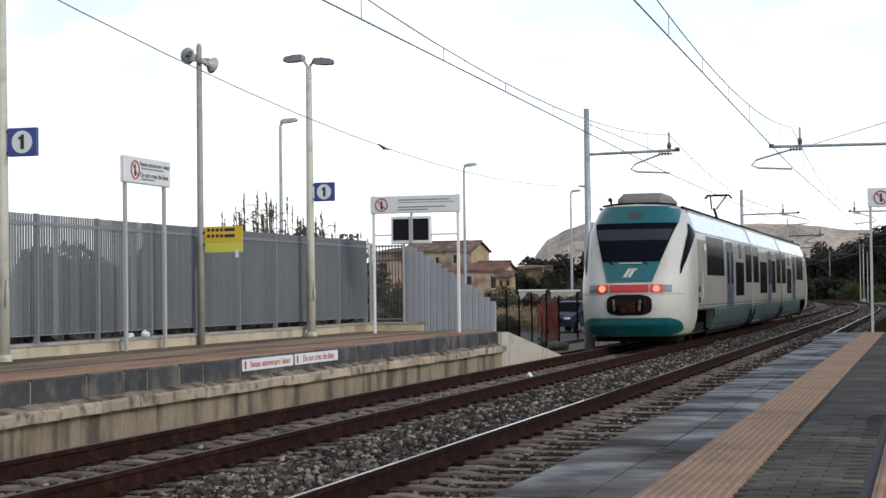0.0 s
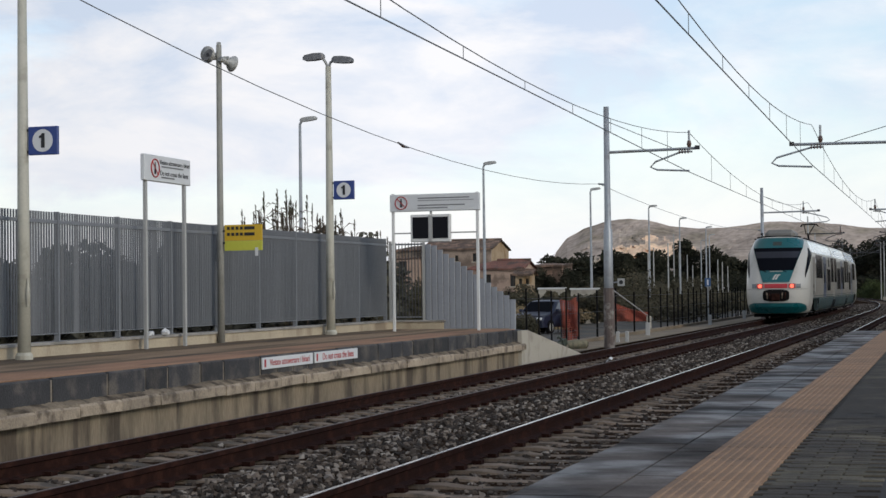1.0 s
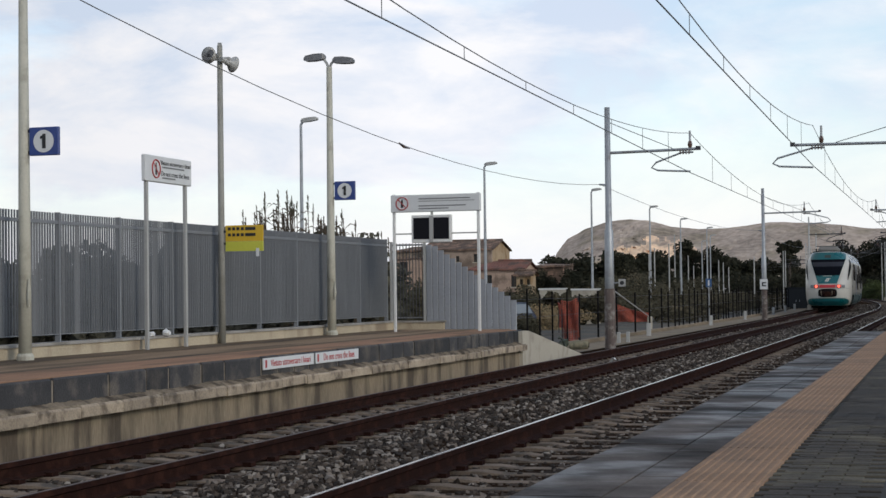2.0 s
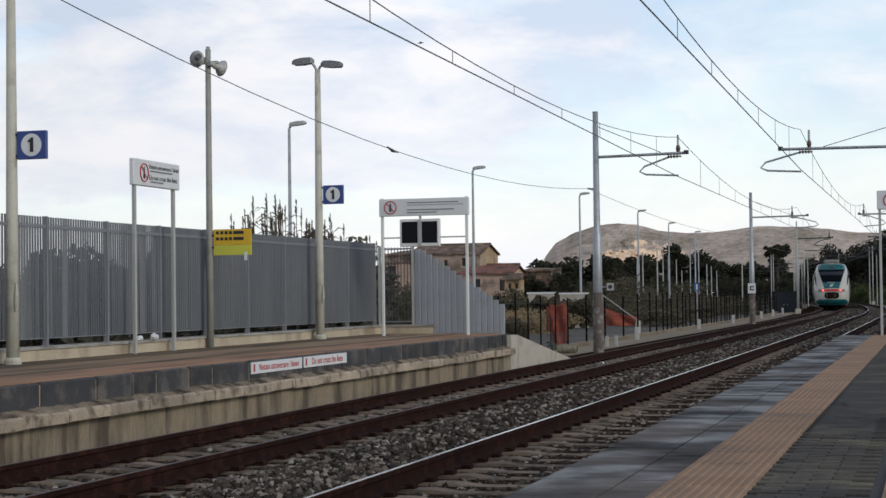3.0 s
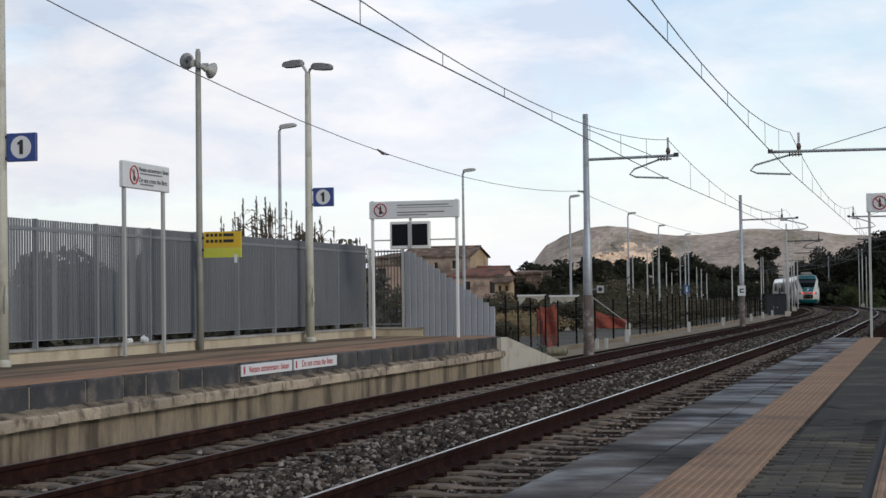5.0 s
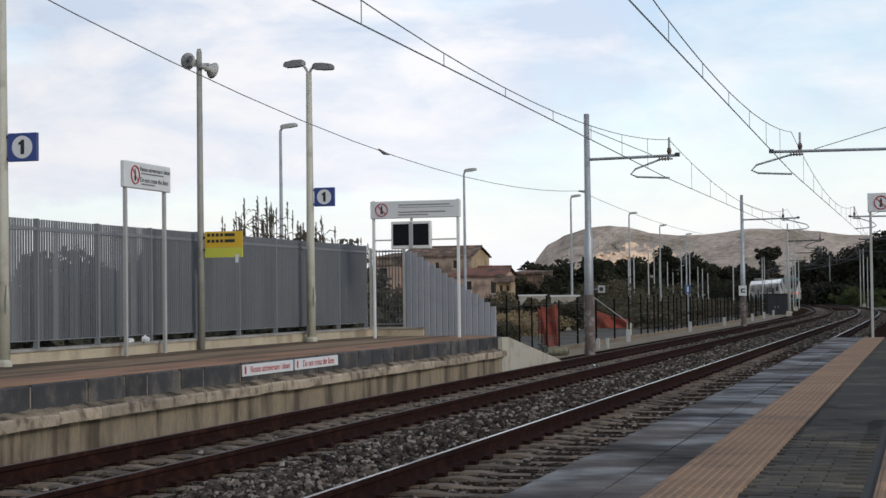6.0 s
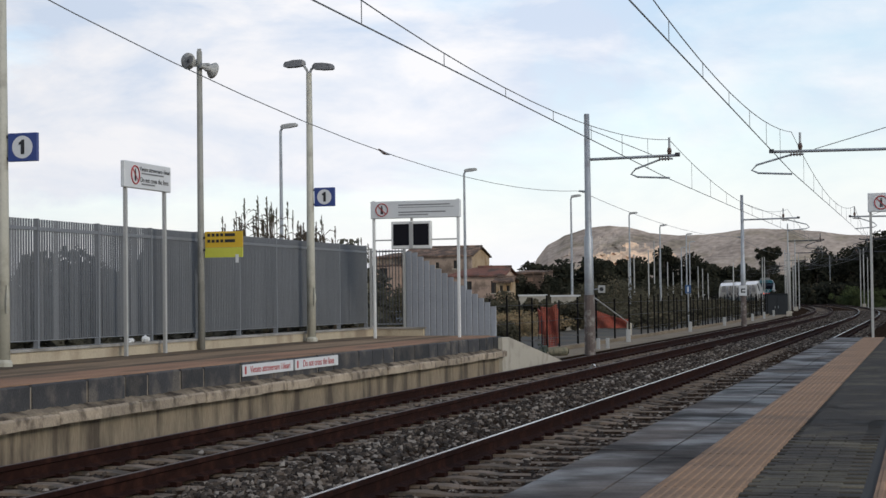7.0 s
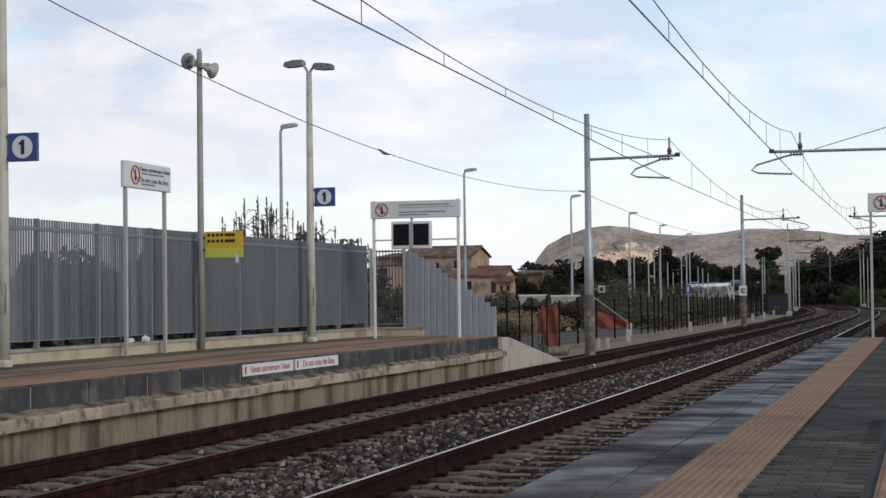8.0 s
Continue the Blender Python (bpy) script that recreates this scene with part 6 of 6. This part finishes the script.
def bird():
    b = thing("bird", pose(0, 0, 0), "small grey bird flying across the sky", "bird")
    part("body", T([(-0.12, 0, 0), (-0.06, 0, 0.0), (0.02, 0, 0.008), (0.08, 0, 0.015), (0.115, 0, 0.008)], [0.006, 0.022, 0.028, 0.018, 0.003], 8), M["feather"], b)
    for sd in (-1, 1):
        bm = bmesh.new()
        rows = [[(0.05, sd * 0.02, 0.03), (-0.05, sd * 0.02, 0.02)], [(0.03, sd * 0.09, 0.05), (-0.04, sd * 0.09, 0.045)], [(-0.03, sd * 0.19, 0.05), (-0.055, sd * 0.19, 0.047)]]
        sheet(bm, rows)
        sheet(bm, [[(x, y, z - 0.006) for x, y, z in r] for r in rows])
        part("wing", bm, M["feather"], b)
    return b


BIRD = bird()


def paper_scrap():
    """A curled sheet of paper that the train's wind blows along the sleepers."""
    t = thing("paper_scrap", pose(0, 0, 0), "white scrap of paper blown along the track", "paper")
    bm = bmesh.new()
    top = [[(-0.075 + 0.025 * i, -0.05 + 0.1 * j, 0.02 + 0.05 * math.sin(i * 0.9) + 0.02 * j) for i in range(7)] for j in (0, 1)]
    sheet(bm, top)
    sheet(bm, [[(x, y, z - 0.003) for x, y, z in r] for r in top])
    part("sheet", bm, M["board"], t)
    return t


SCRAP = paper_scrap()

# ---- pieces of track, walls and pavements ----
def lay_sleepers():
    me = sleeper_mesh()
    for x0, parent in tracks.items():
        for k in range(140):
            ob = new("sleeper", me)
            ob.parent = parent
            ob.matrix_basis = pose(x0 + 0.012 * math.sin(k * 7.3), 7.8 + 0.6 * k, 0.006 * math.sin(k * 3.1) - 0.00022 * k, 0, 0, 0.7 * math.sin(k * 5.1))
        bm = bmesh.new()
        for s in [7.8 - 0.6 * k for k in range(1, 34)] + [7.8 + 0.6 * k for k in range(140, 420)]:
            m = Matrix.Translation(along(x0, s)) @ pose(0, 0, 0, 0, 0, bearing(s))
            vs = [bm.verts.new(m @ Vector(p)) for p in ((-1.2, -0.12, -0.218), (1.2, -0.12, -0.218), (1.2, 0.12, -0.218), (-1.2, 0.12, -0.218), (-1.2, -0.12, -0.3), (1.2, -0.12, -0.3))]
            bm.faces.new(vs[:4])
            bm.faces.new((vs[4], vs[5], vs[1], vs[0]))
        part("sleeper_rest", bm, M["sleeper"], parent)["kind"] = "stuff"


def scatter_stones():
    """Ballast stones on the bed, dense near the camera."""
    rg = np.random.default_rng(3)
    verts, faces = [], []
    base = np.array([(1, 0, -.2), (-.3, .9, -.1), (-.7, -.6, -.2), (.3, -.8, .1), (.5, .5, .5), (-.5, .1, .6), (.1, -.4, .6)])
    tri = [(0, 4, 3), (0, 1, 4), (1, 5, 4), (1, 2, 5), (2, 6, 5), (2, 3, 6), (3, 4, 6), (4, 5, 6)]
    n = 60000
    s = 8.5 + 62 * rg.random(n) ** 1.9
    x = rg.uniform(-9.15, -2.2, n)
    prof_x = [-9.2, -8.3, -6.8, -6.4, -5.7, -5.0, -4.6, -3.1, -2.2]
    prof_z = [-0.25, -0.225, -0.225, -0.20, -0.165, -0.20, -0.225, -0.225, -0.26]
    z = np.interp(x, prof_x, prof_z)
    for i in range(n):
        between = -6.25 < x[i] < -5.1
        off = min(abs(x[i] - FAR_TRACK), abs(x[i] - NEAR_TRACK))
        if not between and off < 1.25 and rg.random() < 0.86:
            # leave the sleepers mostly bare
            ph = ((s[i] - 7.8) / 0.6 + 0.5) % 1.0 - 0.5
            if abs(ph) < 0.25:
                continue
        if abs(off - HALF) < 0.11:
            continue
        r = rg.uniform(0.02, 0.05)
        a = rg.random() * 6.28
        c, q = math.cos(a), math.sin(a)
        p = base * r * rg.uniform(0.7, 1.3, 3) * (1 + 0.25 * rg.standard_normal((7, 1)))
        k = len(verts)
        low = -0.012 if between or off > 1.25 else -0.03
        verts.extend(((p[j, 0] * c - p[j, 1] * q + x[i], p[j, 0] * q + p[j, 1] * c + s[i], p[j, 2] + z[i] + r * 0.5 + low) for j in range(7)))
        faces.extend((k + t[0], k + t[1], k + t[2]) for t in tri)
    # coarser and sparser farther along the line
    for _ in range(15000):
        q, xx = 55 + 110 * rg.random() ** 1.3, rg.uniform(-9.1, -2.4)
        off = min(abs(xx - FAR_TRACK), abs(xx - NEAR_TRACK))
        if abs(off - HALF) < 0.11:
            continue
        o = along(xx, q, float(np.interp(xx, prof_x, prof_z)))
        r = rg.uniform(0.025, 0.055)
        p = base * r * rg.uniform(0.7, 1.3, 3) * (1 + 0.25 * rg.standard_normal((7, 1)))
        k = len(verts)
        verts.extend((p[j, 0] + o.x, p[j, 1] + o.y, p[j, 2] + o.z + 0.2 * r) for j in range(7))
        faces.extend((k + t[0], k + t[1], k + t[2]) for t in tri)
    me = bpy.data.meshes.new("ballast_stones")
    me.from_pydata(verts, [], faces)
    me.materials.append(M["stones"])
    tagged(new("ballast_stones", me), "loose brown and pale grey ballast stones", "ballast", kind="stuff")


def stones_material():
    m = bpy.data.materials.new("mixed_ballast_stone")
    m.use_nodes = True
    n, l = m.node_tree.nodes, m.node_tree.links
    b = n["Principled BSDF"]
    geo, ramp, tx = n.new("ShaderNodeNewGeometry"), n.new("ShaderNodeValToRGB"), n.new("ShaderNodeTexNoise")
    cr = ramp.color_ramp
    cr.elements[0].position, cr.elements[0].color = 0.0, (0.014, 0.0098, 0.0072, 1)
    cr.elements[1].position, cr.elements[1].color = 1.0, (0.27, 0.242, 0.21, 1)
    for p, c in ((0.4, (0.031, 0.0225, 0.0165, 1)), (0.66, (0.062, 0.047, 0.036, 1)), (0.81, (0.14, 0.113, 0.092, 1))):
        e = cr.elements.new(p)
        e.color = c
    l.new(geo.outputs["Random Per Island"], ramp.inputs[0])
    hsv, mr = n.new("ShaderNodeHueSaturation"), n.new("ShaderNodeMapRange")
    tx.inputs["Scale"].default_value = 1.3
    mr.inputs["To Min"].default_value, mr.inputs["To Max"].default_value = 0.6, 1.4
    l.new(tx.outputs["Fac"], mr.inputs["Value"])
    l.new(mr.outputs[0], hsv.inputs["Value"])
    l.new(ramp.outputs[0], hsv.inputs["Color"])
    l.new(hsv.outputs[0], b.inputs["Base Color"])
    b.inputs["Roughness"].default_value = 0.95
    return m


M["stones"] = stones_material()


def mesh_of(name, bm, material):
    me = bpy.data.meshes.new(name)
    bm.to_mesh(me)
    bm.free()
    me.materials.append(material)
    return me


def chamfered(w, l, h, c):
    """A block with chamfered upper edges, top at z = 0."""
    bm = bmesh.new()
    lo = [bm.verts.new(p) for p in ((0, 0, -h), (w, 0, -h), (w, l, -h), (0, l, -h))]
    mi = [bm.verts.new((v.co.x, v.co.y, -c)) for v in lo]
    up = [bm.verts.new(p) for p in ((c, c, 0), (w - c, c, 0), (w - c, l - c, 0), (c, l - c, 0))]
    for i in range(4):
        j = (i + 1) % 4
        bm.faces.new((lo[i], lo[j], mi[j], mi[i]))
        bm.faces.new((mi[i], mi[j], up[j], up[i]))
    bm.faces.new(up)
    return bm


def place(me, name, parent, m, kind=""):
    ob = new(name, me)
    ob.parent = parent
    ob.matrix_basis = m
    return ob


def far_edge_pieces():
    rg = random.Random(11)
    edge = thing("platform_edge", pose(0, 0, 0), "row of dark basalt edge blocks over a worn concrete coping", "platform edge", kind="structure")
    y = -9.0
    lengths = (0.62, 1.28, 0.74, 0.96)
    blocks = [mesh_of("edge_block", chamfered(0.58, L - 0.05, 0.31, 0.02), M["basalt"]) for L in lengths]
    while y < END - 0.2:
        k = rg.randrange(4)
        place(blocks[k], "edge_block", edge, pose(-9.93 + rg.uniform(-0.006, 0.004), y, TOP + 0.006 + rg.uniform(-0.006, 0.006), 0, 0, rg.uniform(-0.5, 0.5)))
        y += lengths[k]
    cope = mesh_of("coping_stone", chamfered(0.25, 0.97, 0.135, 0.025), M["ledge"])
    for k in range(48):
        place(cope, "coping_stone", edge, pose(-9.44 + rg.uniform(-0.015, 0.012), -9.64 + 0.98 * k, 0.305 + rg.uniform(-0.008, 0.006), rg.uniform(-0.5, 0.5), 0, rg.uniform(-0.6, 0.6)))


def near_pavement_pieces():
    rg = random.Random(5)
    z = 0.45
    pv = thing("platform_pavement", pose(0, 0, 0), "damp grey slabs, ochre tactile tiles and dark pavers", "pavement", kind="structure")
    slab = mesh_of("edge_slab", chamfered(0.47, 0.99, 0.05, 0.002), M["slab"])
    inner = mesh_of("inner_slab", chamfered(0.248, 0.495, 0.05, 0.005), M["slab"])
    for k in range(-18, 35):
        place(slab, "edge_slab", pv, pose(-2.205, 6.6 + 1.0 * k, z + rg.uniform(-0.002, 0.002), rg.uniform(-0.06, 0.06), rg.uniform(-0.08, 0.08), 0))
    for k in range(-36, 70):
        place(inner, "inner_slab", pv, pose(-1.728, 6.6 + 0.5 * k, z + rg.uniform(-0.002, 0.002)))
    # ribbed tactile tiles
    bm = bmesh.new()
    box(bm, 0, 0.488, 0, 0.397, -0.04, 0)
    for i in range(9):
        x = 0.022 + i * 0.0525
        vs = [bm.verts.new(p) for p in ((x - 0.004, 0, 0), (x + 0.002, 0, 0.006), (x + 0.022, 0, 0.006), (x + 0.028, 0, 0), (x - 0.004, 0.397, 0), (x + 0.002, 0.397, 0.006), (x + 0.022, 0.397, 0.006), (x + 0.028, 0.397, 0))]
        for a, b in ((0, 1), (1, 2), (2, 3)):
            bm.faces.new((vs[a], vs[b], vs[b + 4], vs[a + 4]))
    tact = mesh_of("tactile_tile", bm, M["tactile"])
    for k in range(-46, 87):
        place(tact, "tactile_tile", pv, pose(-1.475, 6.6 + 0.4 * k, z + 0.003 + rg.uniform(-0.001, 0.001)))
    for k in range(-46, 20):
        place(tact, "tactile_tile", pv, pose(-0.29, 6.6 + 0.4 * k, z + 0.003))
    pav = mesh_of("paver", chamfered(0.228, 0.112, 0.05, 0.006), M["paver"])
    # small pavers: singly where the camera stands nearest, joined further off
    n = 0
    rest = bmesh.new()
    for r in range(-154, 290):
        y = 6.6 + 0.12 * r
        for c in range(18):
            x = -1.055 + 0.235 * c + (0.117 if r % 2 else 0) - 0.117
            if x < -1.06 or (-0.51 < x < 0.13 and y < 14.6):
                continue
            if 7.5 < y < 13.0 and x < -0.35 and n < 300:
                place(pav, "paver", pv, pose(x, y, z - 0.002 + rg.uniform(-0.003, 0.002), rg.uniform(-0.5, 0.5), rg.uniform(-0.5, 0.5), 0))
                n += 1
            else:
                h = z - 0.002 + rg.uniform(-0.003, 0.002)
                rest.faces.new([rest.verts.new(p) for p in ((x, y, h), (x + 0.228, y, h), (x + 0.228, y + 0.112, h), (x, y + 0.112, h))])
    part("paver_rest", rest, M["paver"], pv)["kind"] = "stuff"


def mortar_fillet():
    """A crumbling sloped bed of mortar between the edge blocks and the coping."""
    bm, rows = bmesh.new(), []
    for i in range(760):
        y = 5 + (END - 5.05) * i / 759
        k = 0.6 * noise.noise(Vector((y * 0.9, 1.0, 0.0))) + 0.5 * noise.noise(Vector((y * 3.1, 5.0, 0.0))) + 0.35 * noise.noise(Vector((y * 9.0, 2.0, 7.0)))
        up = max(0.015, 0.058 + 0.04 * k)
        row = []
        for q in range(6):
            u = q / 5
            jig = 0.006 * noise.noise(Vector((y * 12.0, u * 6.0, 3.0)))
            row.append((-9.362 + 0.155 * u, y, 0.302 + up * (1 - u) ** 0.8 + jig - 0.03 * (u == 1.0)))
        rows.append(row)
    sheet(bm, rows)
    bmesh.ops.recalc_face_normals(bm, faces=bm.faces)
    setting("mortar_fillet", bm, M["crumble"], "crumbling mortar bed along the platform coping", "platform")


M["crumble"] = mat("dirty_crumbled_mortar", (0.22, 0.178, 0.13), 0.95, 0, 0.4, 4, 30, 0.6, (0.06, 0.048, 0.037), 0.56, 3.2, spec=0.1)
mortar_fillet()


def rubble():
    """Crumbled mortar and grit on the coping at the foot of the edge blocks."""
    rg = np.random.default_rng(9)
    verts, faces = [], []
    for _ in range(12000):
        x, y = -9.35 + abs(rg.normal(0, 0.035)), 9 + 27.8 * rg.random()
        heap = noise.noise(Vector((y * 1.7, 0.0, 2.0))) + 0.6 * noise.noise(Vector((y * 5.0, 3.0, 1.0)))
        if heap < -0.15:
            continue
        if x > -9.2:
            continue
        r = rg.uniform(0.006, 0.020) * (1 + 1.3 * max(0, heap))
        k = len(verts)
        for dx, dy, dz in ((1, 0, -0.2), (-0.5, 0.8, -0.2), (-0.5, -0.8, -0.2), (0.1, 0.1, 0.9)):
            verts.append((x + dx * r, y + dy * r * 1.5, 0.308 + dz * r))
        faces += [(k, k + 1, k + 3), (k + 1, k + 2, k + 3), (k + 2, k, k + 3)]
    me = bpy.data.meshes.new("mortar_grit")
    me.from_pydata(verts, [], faces)
    me.materials.append(M["mortar"])
    tagged(new("mortar_grit", me), "crumbled mortar and grit on the platform coping", "grit", kind="stuff")


rubble()
lay_sleepers()
scatter_stones()
far_edge_pieces()
near_pavement_pieces()

motions()
